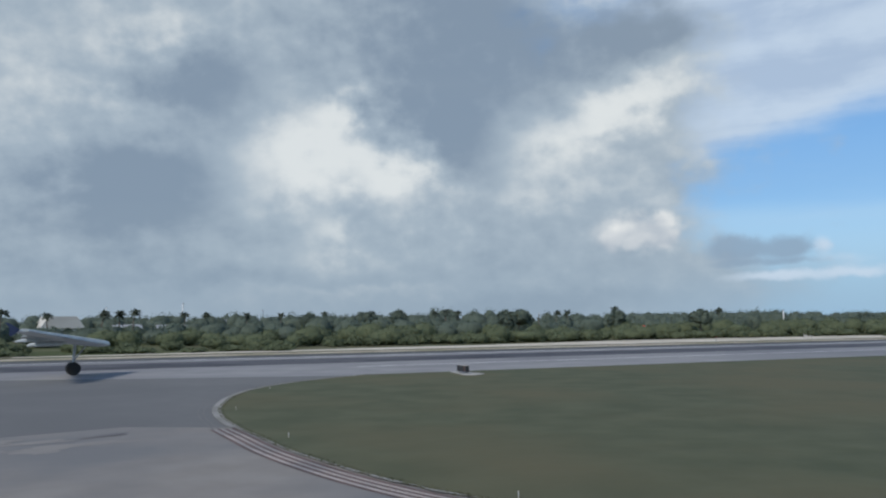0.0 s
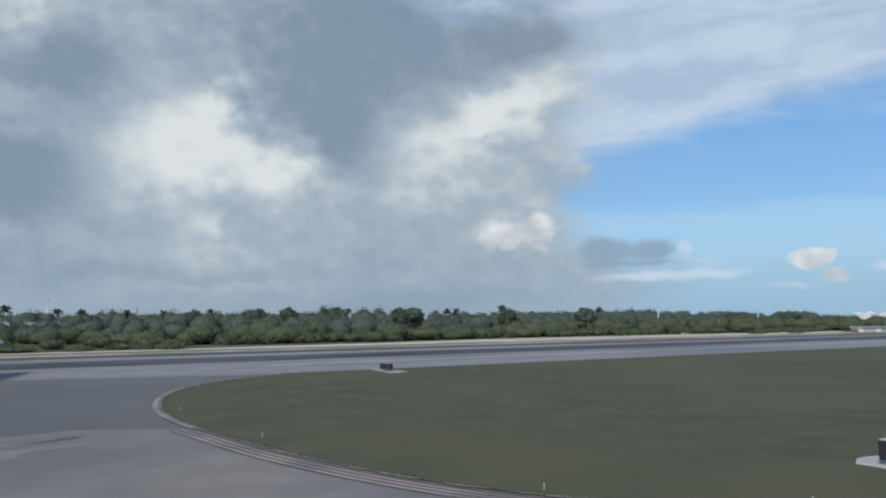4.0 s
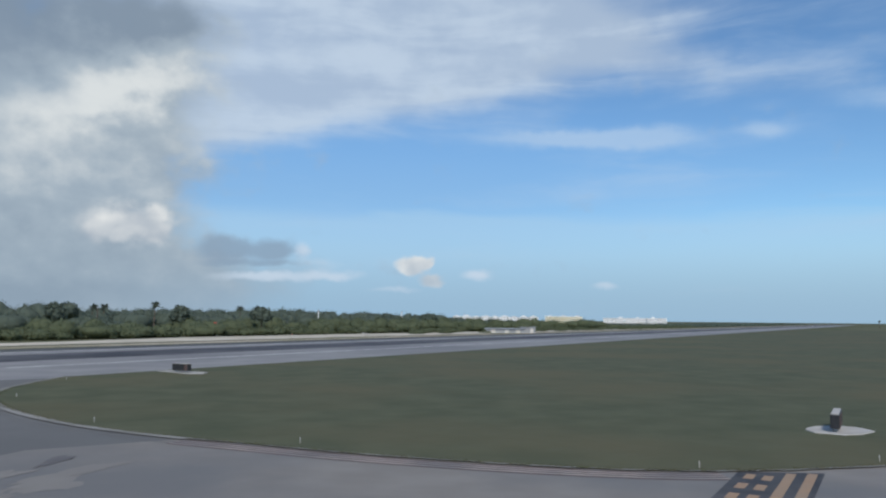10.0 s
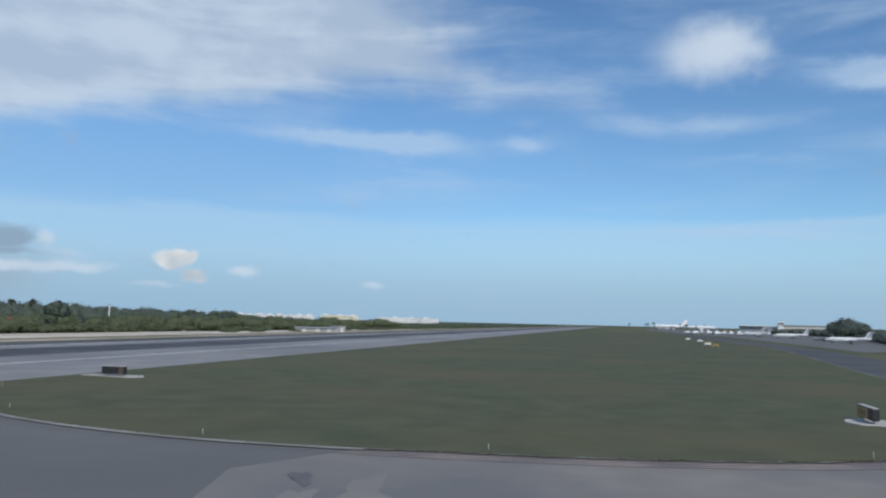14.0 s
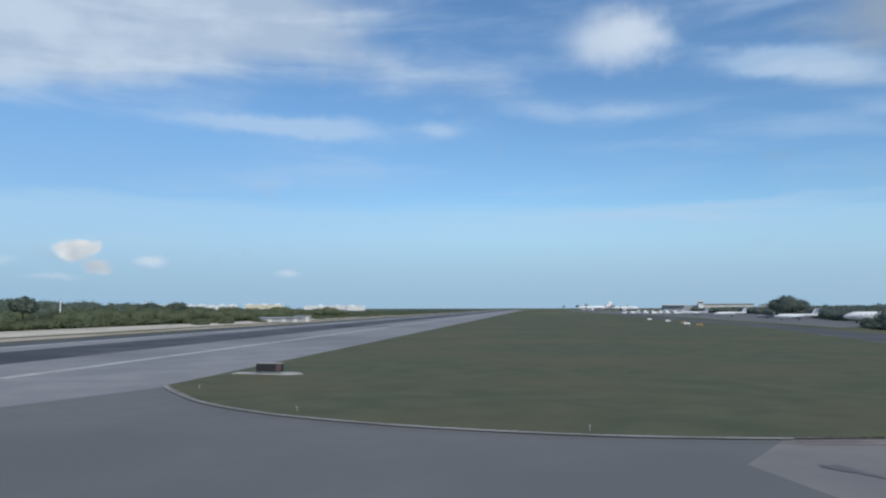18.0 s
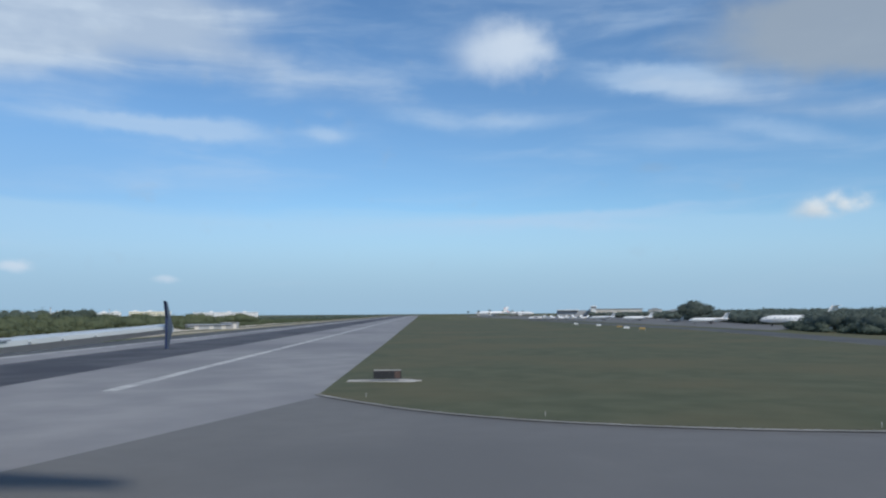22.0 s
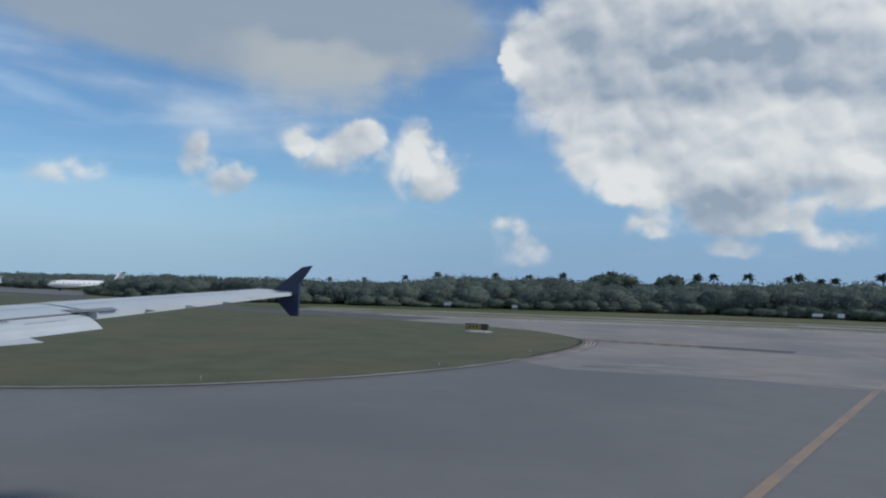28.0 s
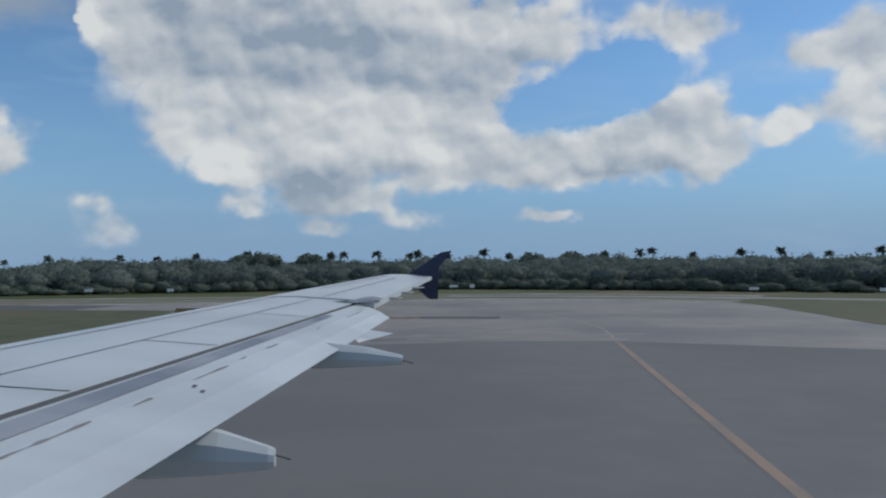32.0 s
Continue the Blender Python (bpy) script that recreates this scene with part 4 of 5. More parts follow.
def lathe(rows, n=18, flat=1.0):
    """A body round the x axis from rows (x, radius, z of its middle)."""
    bm = bmesh.new()
    prev_ = None
    for x, r, z in rows:
        ring = [bm.verts.new((x, r * math.cos(i * math.tau / n), z + flat * r * math.sin(i * math.tau / n))) for i in range(n)]
        if prev_:
            for i in range(n):
                j = (i + 1) % n
                bm.faces.new((prev_[i], ring[i], ring[j], prev_[j]))
        else:
            bm.faces.new(ring[::-1])
        prev_ = ring
    bm.faces.new(prev_)
    bmesh.ops.recalc_face_normals(bm, faces=bm.faces)
    return bm


def guidance_sign(x, y, turn, wide, high, face_mat, label, pad, bars):
    s = thing("guidance_sign", pose(x, y, 0.04, 0, 0, turn), label, "sign", "airfield guidance signs")
    part("cabinet", box(0, 0, 0.18 + high / 2, wide, 0.34, high, 0.04), BLACK, s, "black sheet-metal sign cabinet")
    for sx in (-0.36, 0.36):
        part("leg", box(sx * wide, 0, 0.1, 0.08, 0.1, 0.24), STEEL, s)
    for sy in (-1, 1):
        f = part("face", box(0.12 * wide, sy * 0.174, 0.18 + high / 2, wide * 0.70, 0.012, high * 0.84), face_mat if sy > 0 else RED_PAINT, s, "worn sign face")
        part("legend_field", box(-0.36 * wide, sy * 0.174, 0.18 + high / 2, wide * 0.20, 0.012, high * 0.84), RED_PAINT, s, "dark red sign field")
        for k in range(bars):
            part("legend_bar", box(0.12 * wide + (k - (bars - 1) / 2) * wide * 0.16, sy * 0.182, 0.18 + high / 2, wide * 0.07, 0.006, high * 0.45), BLACK, f)
    part("top_cap", box(0, 0, 0.20 + high, wide * 0.98, 0.28, 0.04, 0.01), PALE, s, "pale weathered top")
    p = solid("concrete_pad", prism(pad, 0.05, "z", 0.03), PALE, "pale concrete pad set in the grass", "pad")
    bmesh_round(p)
    return s


def bmesh_round(ob):
    bm = bmesh.new()
    bm.from_mesh(ob.data)
    bmesh.ops.bevel(bm, geom=[e for e in bm.edges], offset=0.015, segments=1, affect="EDGES")
    bm.to_mesh(ob.data)
    bm.free()


guidance_sign(13.45, 21.2, 24, 2.3, 0.56, SIGN_YELLOW, "lit airfield sign with a yellow face on a concrete pad", [(13.4 + 1.45 * math.cos(a * 0.483) + 0.10 * math.sin(a * 2.9), 21.1 + 1.15 * math.sin(a * 0.483) + 0.08 * math.cos(a * 3.7)) for a in range(13)], 3)
guidance_sign(1.6, 66.2, 113, 1.8, 0.52, BLACK, "black airfield sign on a concrete pad beside the runway", [(0.5, 68.6), (1.6, 69.0), (3.4, 65.4), (2.6, 64.2), (1.6, 64.6)], 2)

light0 = thing("edge_light", pose(0, 0, -40), "short white taxiway edge light in the grass", "light", "taxiway edge lights")
part("stem", tube((0, 0, 0), (0, 0, 0.13), 0.013, 0.012), PALE, light0)
part("collar", tube((0, 0, 0.13), (0, 0, 0.15), 0.024, 0.02), STEEL, light0)
part("dome", lathe([(0.0, 0.02, 0), (0.03, 0.018, 0), (0.05, 0.011, 0), (0.056, 0.003, 0)], 10), PALE, light0, "pale glass dome").matrix_local = pose(0, 0, 0.15, 0, -90, 0)
for x, y in ((1.8, 19.5), (-6.0, 30.2), (-10.6, 39.8), (-11.7, 52.4), (-7.2, 63.2), (7.5, 16.9), (22, 16.6), (60.5, 28.2)):
    copy_thing(light0, pose(x, y, 0.04))
for o in [*light0.children, light0]:
    bpy.data.objects.remove(o)

# low white boards before the southern trees
for n, (x, y, w_, h_, turn) in enumerate(((24.6, -48.2, 1.5, 0.42, 40), (73, -12.5, 1.3, 0.42, 35), (60, -17.8, 1.0, 0.5, 38), (22.0, -50.0, 0.9, 0.6, 40), (-24, -47.5, 1.3, 0.4, 15), (-40, -46.5, 1.0, 0.5, 12), (120, 21, 1.0, 0.7, 50), (136, 29, 0.9, 0.6, 50))):
    s = thing("marker_board", pose(x, y, -0.06, 0, 0, turn), "small white marker board on posts before the trees", "sign", "white marker boards")
    part("board", box(0, 0, 0.75, w_, 0.05, h_, 0.01), WHITE, s)
    for sx in (-0.3, 0.3):
        part("post", tube((sx * w_, 0, 0), (sx * w_, 0, 0.6), 0.03), STEEL, s)
for n, (x, y) in enumerate(((196, 88), (172, 78), (158, 74), (146, 68.5), (224, 101))):
    s = thing("taxiway_sign", pose(x, y, 0.0, 0, 0, 100), "low pale airfield sign beside the far taxiway", "sign", "far taxiway signs")
    part("panel", box(0, 0, 0.48, 1.4, 0.18, 0.45, 0.02), SIGN_YELLOW if n % 2 else WHITE, s)
    for sx in (-0.7, 0.7):
        part("leg", box(sx, 0, 0.12, 0.08, 0.1, 0.28), STEEL, s)


def mast(x, y, h, label, r0=0.16, mat=WHITE):
    s = thing("mast", pose(x, y, -0.08), label, "mast", "masts beyond the runway")
    part("foot", box(0, 0, 0.15, 0.7, 0.7, 0.3, 0.03), PALE, s)
    part("pole", tube((0, 0, 0.3), (0, 0, h), r0, r0 * 0.7), mat, s)
    part("head", tube((0, 0, h), (0, 0, h + 0.35), r0 * 1.3, r0 * 1.1), STEEL, s)
    for z in (0.35, 0.7):
        part("bracket", tube((-r0 * 1.6, 0, h * z), (r0 * 1.6, 0, h * z), 0.04), STEEL, s)
    return s


mast(111.4, 254, 7.2, "slim white mast standing in the mangrove woods", 0.22)
mast(165, 281, 7.2, "slim white mast standing in the mangrove woods", 0.22)
mast(222, 310, 7.0, "slim white mast standing in the mangrove woods", 0.2)
mast(23.7, 193, 6.2, "grey-green timber pole beyond the runway", 0.14, BARK)
mast(-155, 460, 17.0, "tall thin white mast far beyond the trees", 0.45)
mast(-205, 470, 15.5, "tall thin white mast far beyond the trees", 0.35)
mast(-112, 480, 13.0, "tall thin grey mast far beyond the trees", 0.3, STEEL)

sock = thing("windsock", pose(47, 181, -0.08, 0, 0, 200), "orange-red windsock blowing from a short mast", "windsock")
part("mast", tube((0, 0, 0), (0, 0, 3.2), 0.08, 0.05), STEEL, sock)
part("ring", tube((0.0, 0, 3.0), (0.12, 0, 3.0), 0.29, 0.29, 14), STEEL, sock)
part("sleeve", lathe([(0.06, 0.28, 3.0), (0.6, 0.27, 2.96), (1.1, 0.23, 2.85), (1.6, 0.18, 2.7), (2.0, 0.14, 2.6)], 14), ORANGE, sock, "faded orange-red fabric sleeve", True)
part("base", box(0, 0, 0.1, 0.6, 0.6, 0.25, 0.03), PALE, sock)
frame_ = thing("sand_marker_stand", pose(77, 164, -0.08, 0, 0, 24), "white pipe frame with boards on bare sand", "frame")
for sx in (-1.4, -0.4, 1.1):
    part("post", tube((sx, 0, 0), (sx, 0, 1.3 if sx < -1 else 1.0), 0.05), PALE, frame_)
part("board", box(-0.9, 0, 0.95, 0.9, 0.06, 0.35, 0.01), PALE, frame_)
part("board", box(0.4, 0, 0.85, 0.8, 0.06, 0.3, 0.01), PALE, frame_)
part("rail", tube((-1.4, 0, 0.5), (1.1, 0, 0.5), 0.04), PALE, frame_)
post = thing("marker_post", pose(56, 160, -0.08), "short white marker post on bare sand", "post")
part("post", tube((0, 0, 0), (0, 0, 0.8), 0.1, 0.08), PALE, post)
part("cap", tube((0, 0, 0.8), (0, 0, 0.88), 0.11, 0.06), RED, post)


# ---- buildings ----
def windows(parent, n, floors, wide, z0, rise, w_, h_, y, mat=None):
    """Recessed dark windows with sills in rows on the wall at y, which faces -y."""
    made = None
    for k in range(floors):
        for i in range(n):
            x = (i + 0.5) / n * wide - wide / 2
            if made is None:
                me = mesh_of("window", box(0, 0, 0, w_, 0.3, h_), GLASS_DARK)
                sill = mesh_of("sill", box(0, 0, 0, w_ * 1.15, 0.5, 0.15), WHITE)
                made = me
            o = new("window", made)
            o.parent, o.location = parent, (x, y, z0 + k * rise)
            q = new("sill", sill)
            q.parent, q.location = o, (0, -0.1, -h_ / 2 - 0.1)


def gable_house(m, wide, deep, high, peak, label, mat, n=3, floors=3):
    h = thing("apartment_house", m, label, "building", "white gabled apartment houses")
    part("wall", box(0, 0, high / 2, wide, deep, high, 0.1), mat, h)
    part("roof", prism([(-wide * 0.54, high), (wide * 0.54, high), (0, high + peak)], deep * 0.54, "y"), WHITE, h, "pale pitched metal roof")
    windows(h, n, floors, wide * 0.9, high * 0.22, high / floors, wide / n * 0.17, high / floors * 0.36, -deep / 2 - 0.06)
    part("plinth", box(0, -deep / 2 - 0.5, 0.2, wide, 1.0, 0.4), PALE, h)
    return h


HOTEL_EYE = (-15.7, 3.6)


def facing(az, dist, turn=0.0, eye=HOTEL_EYE, z=-0.1):
    x, y = by_bearing(eye, az, dist)
    return pose(x, y, z, 0, 0, az + turn)


for i in range(9):
    az = -37.6 - i * 0.70
    gable_house(facing(az, 1285 + 14 * math.sin(i * 2.0)), 15.6, 14, 8.2 + 0.5 * math.sin(i * 2.7), 3.0 + 0.6 * math.sin(i * 1.9), "white gabled apartment house with pale roof", WHITE)
hotel = thing("hotel", facing(-45.4, 1290), "cream yellow three-storey hotel with white balconies", "building")
part("wall", box(0, 0, 4.9, 60, 16, 9.8, 0.1), CREAM, hotel)
part("roof", box(0, 0, 10.1, 62, 18, 0.6, 0.1), WHITE, hotel)
for sx in (-22, 0, 22):
    part("dormer", prism([(sx - 5, 10.4), (sx + 5, 10.4), (sx, 12.4)], 7, "y"), WHITE, hotel)
for k in range(3):
    part("balcony", box(0, -8.9, 1.0 + k * 3.2, 59, 1.8, 0.45), WHITE, hotel, "white balcony front")
windows(hotel, 14, 3, 58, 2.7, 3.2, 1.3, 1.3, -8.06)
for i, (az, w_) in enumerate(((-49.0, 34), (-50.6, 36), (-52.0, 30))):
    b = thing("apartment_block", facing(az, 1290 + 10 * (i % 2)), "long white low-rise apartment block with flat roof", "building", "white apartment blocks")
    part("wall", box(0, 0, 4.0, w_, 14, 8.0, 0.1), WHITE, b)
    part("roof", box(0, 0, 8.2, w_ + 1.5, 15, 0.5, 0.1), WHITE, b)
    part("stair_tower", box(w_ * (0.3 - 0.25 * i), 2, 5.1, 5, 8, 10.2, 0.1), WHITE, b)
    windows(b, 8, 2, w_ * 0.94, 2.3, 3.6, 1.3, 1.1, -7.06)
shed = thing("service_shed", facing(-40.6, 262), "long low grey service shed beyond the runway", "building")
part("wall", box(0, 0, 0.65, 13, 5, 1.3, 0.05), ROOF, shed)
part("roof", prism([(-3.0, 1.3), (3.0, 1.3), (3.0, 1.4), (0, 1.65), (-3.0, 1.4)], 6.9, "x"), ROOF, shed)
for sx in (-4.0, 0.5, 4.2):
    part("door", box(sx, -2.52, 0.6, 1.4, 0.1, 1.15), TAN, shed)
shed2 = thing("service_shed", facing(-42.3, 268), "small grey service shed beyond the runway", "building")
part("wall", box(0, 0, 0.9, 5, 4, 1.8, 0.05), ROOF, shed2)
part("roof", box(0, 0, 1.95, 5.6, 4.6, 0.2, 0.05), ROOF, shed2)
part("door", box(1.2, -2.02, 0.8, 1.0, 0.1, 1.6), TAN, shed2)
house = thing("house", facing(26.4, 236, 12, (0, 0)), "grey-roofed house behind palms beyond the runway", "building")
part("wall", box(0, 0, 2.0, 9.5, 8, 4.0, 0.05), WHITE, house)
part("roof", prism([(-5.6, 3.9), (5.6, 3.9), (3.4, 7.0), (-3.4, 7.0)], 4.8, "y"), TAN, house, "grey-tan hipped roof")
windows(house, 3, 1, 8.5, 2.2, 3, 1.2, 1.3, -4.06)
for i, (az, dist, w_, z) in enumerate(((17.0, 300, 14, 5.0), (22.2, 232, 7, 3.4), (19.2, 236, 9, 3.2), (5.6, 330, 5, 6.0))):
    b = thing("cottage", facing(az, dist, 8 - 5 * i, (0, 0)), "pale cottage half hidden by trees beyond the runway", "building", "cottages beyond the runway")
    part("wall", box(0, 0, z / 2, w_, 6, z, 0.05), WHITE, b)
    part("roof", prism([(-3.6, z), (3.6, z), (0, z + 1.3)], w_ * 0.54, "x"), ROOF, b)
    windows(b, 3, 1, w_ * 0.9, z * 0.55, 3, 1.1, 1.2, -3.06)

APRON_EYE = (-43.9, 44.2)
term = thing("terminal", facing(-81.1, 930, 8, APRON_EYE), "long tan and grey airport terminal with flat roof", "building")
part("wall", box(-4, 0, 4.0, 58, 22, 8.0, 0.1), TAN, term)
part("wing_wall", box(-52, -4, 3.4, 40, 20, 6.8, 0.1), ROOF, term, "grey terminal wing")
part("roof", box(-4, 0, 8.3, 60, 24, 0.6, 0.1), ROOF, term)
part("canopy", box(-60, -12, 7.2, 24, 12, 0.8, 0.1), WHITE, term, "white canopy roof")
windows(term, 10, 1, 54, 3.4, 4, 3.2, 2.4, -11.06)
tower = thing("control_tower", facing(-79.3, 905, 0, APRON_EYE), "white airport control tower with dark glazed cab", "tower")
part("shaft", box(0, 0, 4.4, 5.4, 5.4, 8.8, 0.1), WHITE, tower)
part("gallery", box(0, 0, 8.9, 7.0, 7.0, 0.5, 0.05), WHITE, tower)
part("cab", lathe([(0, 2.9, 0), (1.5, 3.3, 0)], 8), GLASS_DARK, tower, "dark tower cab glazing").matrix_local = pose(0, 0, 9.1, 0, -90, 0)
part("roof", box(0, 0, 11.2, 7.0, 7.0, 1.2, 0.15), WHITE, tower)
part("antenna", tube((1, 0, 11.8), (1, 0, 14), 0.08), STEEL, tower)
for i, (az, dist, w_, h_) in enumerate(((-77.6, 960, 26, 4.6), (-83.6, 880, 14, 7.0), (-84.9, 760, 16, 5.0), (-71.4, 1200, 22, 4.6))):
    b = thing("hangar", facing(az, dist, 10 - 6 * i, APRON_EYE), "pale metal airfield hangar with low pitched roof", "building", "hangars round the apron")
    part("wall", box(0, 0, h_ / 2, w_, 16, h_, 0.1), WHITE if i % 2 == 0 else TAN, b)
    part("roof", prism([(-w_ * 0.52, h_), (w_ * 0.52, h_), (0, h_ + 1.8)], 8.6, "y"), ROOF, b)
    part("door", box(0, -8.05, h_ * 0.42, w_ * 0.6, 0.12, h_ * 0.8), STEEL, b)


# ---- aircraft on the apron ----
def aircraft(m, length, label, name="business_jet", group="jets on the apron", tail=WHITE, kind="t", body=WHITE):
    """nose towards +x; kind t: high tail and engines on the rear body; c: plain tail, engines under the wings; p: light propeller plane."""
    a = thing(name, m, label, "aircraft", group)
    s, r = length, length * (0.056 if kind != "c" else 0.052)
    h = r * 1.75 if kind != "c" else r * 2.0
    part("fuselage", lathe([(s * (0.5 - f), max(r * q, 0.02), h + r * u) for f, q, u in ((0, 0.05, -0.25), (0.02, 0.36, -0.2), (0.06, 0.66, -0.1), (0.12, 0.9, -0.02), (0.2, 1, 0), (0.64, 1, 0), (0.78, 0.82, 0.12), (0.9, 0.48, 0.35), (1.0, 0.12, 0.55))], 18), body, a, smooth=True)
    span = s * (0.46 if kind != "p" else 0.62)
    wz = h - r * 0.55 if kind != "p" else h + r * 0.9
    for sy in (-1, 1):
        bm = bmesh.new()
        rows = []
        for f in (0.0, 1.0):
            y = sy * (r * 0.6 + (span - r * 0.6) * f)
            x0 = s * (0.10 if kind != "p" else 0.14) - s * (0.20 if kind != "p" else 0.02) * f
            ch = s * (0.20 if kind != "p" else 0.17) * (1 - 0.62 * f if kind != "p" else 1 - 0.2 * f)
            z, th = wz + abs(y) * 0.06, ch * 0.11
            rows.append([bm.verts.new(v) for v in ((x0, y, z), (x0 - ch * 0.35, y, z + th * 0.6), (x0 - ch, y, z), (x0 - ch * 0.35, y, z - th * 0.4))])
        for i in range(4):
            bm.faces.new((rows[0][i], rows[0][(i + 1) % 4], rows[1][(i + 1) % 4], rows[1][i]))
        bm.faces.new(rows[1])
        bmesh.ops.recalc_face_normals(bm, faces=bm.faces)
        part("wing", bm, body, a)
        tz = h + r * (3.3 if kind == "t" else 0.75)
        tx = -s * (0.46 if kind == "t" else 0.40)
        part("tailplane", prism([(tx, sy * 0.05), (tx - s * 0.05, sy * s * 0.155), (tx - s * 0.085, sy * s * 0.155), (tx - s * 0.095, sy * 0.05)], 0.06, "z", tz), body, a)
        if kind == "t":
            part("engine", lathe([(-s * 0.20, r * 0.40, h + r * 0.55), (-s * 0.23, r * 0.46, h + r * 0.55), (-s * 0.33, r * 0.44, h + r * 0.55), (-s * 0.37, r * 0.28, h + r * 0.55)], 12), body, a, smooth=True).location = (0, sy * r * 1.42, 0)
        elif kind == "c":
            part("engine", lathe([(s * 0.10, r * 0.42, h - r * 1.2), (s * 0.08, r * 0.5, h - r * 1.2), (0, r * 0.48, h - r * 1.2), (-s * 0.03, r * 0.3, h - r * 1.2)], 12), body, a, smooth=True).location = (0, sy * span * 0.36, 0)
        part("main_wheel", tube((0, -0.12, 0), (0, 0.12, 0), r * 0.38, None, 12), RUBBER_TYRE, a).location = (-s * 0.06, sy * r * 1.5, r * 0.38)
        part("gear_leg", tube((-s * 0.06, sy * r * 1.5, r * 0.4), (-s * 0.06, sy * r * 1.3, wz), 0.05 + r * 0.04), STEEL, a)
    fin_top = h + r * (3.35 if kind == "t" else 3.6 if kind == "c" else 2.4)
    part("fin", prism([(-s * 0.33, h + r * 0.7), (-s * 0.43, fin_top), (-s * 0.52, fin_top), (-s * 0.47, h + r * 0.6)], 0.05 + r * 0.05, "y"), tail, a, "" if tail is body else "red and white painted tail fin")
    part("nose_wheel", tube((0, -0.1, 0), (0, 0.1, 0), r * 0.28, None, 12), RUBBER_TYRE, a).location = (s * 0.34, 0, r * 0.28)
    part("nose_leg", tube((s * 0.34, 0, r * 0.3), (s * 0.34, 0, h - r * 0.7), 0.04 + r * 0.03), STEEL, a)
    part("windscreen", box(s * 0.405, 0, h + r * 0.42, s * 0.035, r * 1.15, r * 0.34, 0.02), GLASS_DARK, a)
    n = 7 if kind == "t" else 14 if kind == "c" else 2
    pane = mesh_of("window", box(0, 0, 0, r * 0.24, r * 2.01, r * 0.2), GLASS_DARK)
    for i in range(n):
        o = new("window", pane)
        o.parent, o.location = a, (s * (0.30 - 0.46 * i / n), 0, h + r * 0.28)
    if kind == "p":
        part("propeller", box(s * 0.51, 0, h - r * 0.2, 0.05, s * 0.2, 0.1, 0.02), BLACK, a)
        part("strut", tube((s * 0.08, r * 0.9, h - r * 0.5), (s * 0.08, span * 0.5, wz), 0.04), body, a)
        part("strut", tube((s * 0.08, -r * 0.9, h - r * 0.5), (s * 0.08, -span * 0.5, wz), 0.04), body, a)
    if kind == "t":
        part("belly_stripe", prism([(s * 0.42, h - r * 0.2), (s * 0.42, h - r * 0.12), (-s * 0.4, h + r * 0.25), (-s * 0.4, h + r * 0.1)], r * 1.0, "y"), STEEL, a, "thin grey cheat line")
    return a


def parked(az, dist, turn, eye=APRON_EYE):
    x, y = by_bearing(eye, az, dist)
    return pose(x, y, -0.04, 0, 0, turn)


aircraft(pose(206, 31.5, -0.05, 0, 0, 92), 21, "large white business jet half hidden by the hedge")
aircraft(parked(-87.2, 300, 96), 14.0, "white business jet with a high tail on the apron")
aircraft(parked(-84.9, 352, 84), 8.0, "small grey-white jet in the shade of trees", body=PALE)
aircraft(parked(-82.4, 400, 100), 15.0, "white business jet with dark windows on the apron")
aircraft(parked(-79.9, 440, 78), 15.0, "white business jet with a high tail on the apron")
for i in range(7):
    aircraft(parked(-75.2 - i * 0.52, 520 - i * 6, 110 + 25 * math.sin(i * 2.0)), 11.5, "small white light aircraft parked in a row", "light_aircraft", "light aircraft in a row", kind="p")
aircraft(parked(-73.9, 1010, -75), 38, "white airliner with a red and white tail at the terminal", "airliner", "airliners at the terminal", tail=RED, kind="c")
aircraft(parked(-71.9, 990, 112), 42, "white regional airliner at the terminal", "airliner", "airliners at the terminal", kind="c")

tree = thing("broad_tree", pose(*by_bearing(APRON_EYE, -86.3, 350), -0.1), "broad dark tree with a wide rounded crown behind the jets", "tree")
part("trunk", tube((0, 0, 0), (0.3, 0.2, 4.0), 0.45, 0.3), BARK, tree)
for a in range(5):
    part("limb", tube((0.3, 0.2, 3.4), (4.2 * math.cos(a * 1.3), 4.2 * math.sin(a * 1.3), 6.0 + 0.4 * math.sin(a * 3.0)), 0.2, 0.08), BARK, tree)
crown = thicket("crown", [(0, 0, 3.4, 5.0, 6.4), (4.6, 1.5, 3.0, 4.2, 5.2), (-4.6, -1, 3.0, 4.2, 5.0), (1, 4.5, 3.0, 4.0, 5.0), (0.5, -4.5, 3.0, 4.2, 5.2), (7.0, -1, 2.4, 3.0, 4.2), (-7.2, 1, 2.4, 3.0, 4.2)], random.Random(8), LEAF_DARK, 700, 0.30, "", "crown")
crown.parent = tree
for key in ("category", "kind"):
    if key in crown:
        del crown[key]


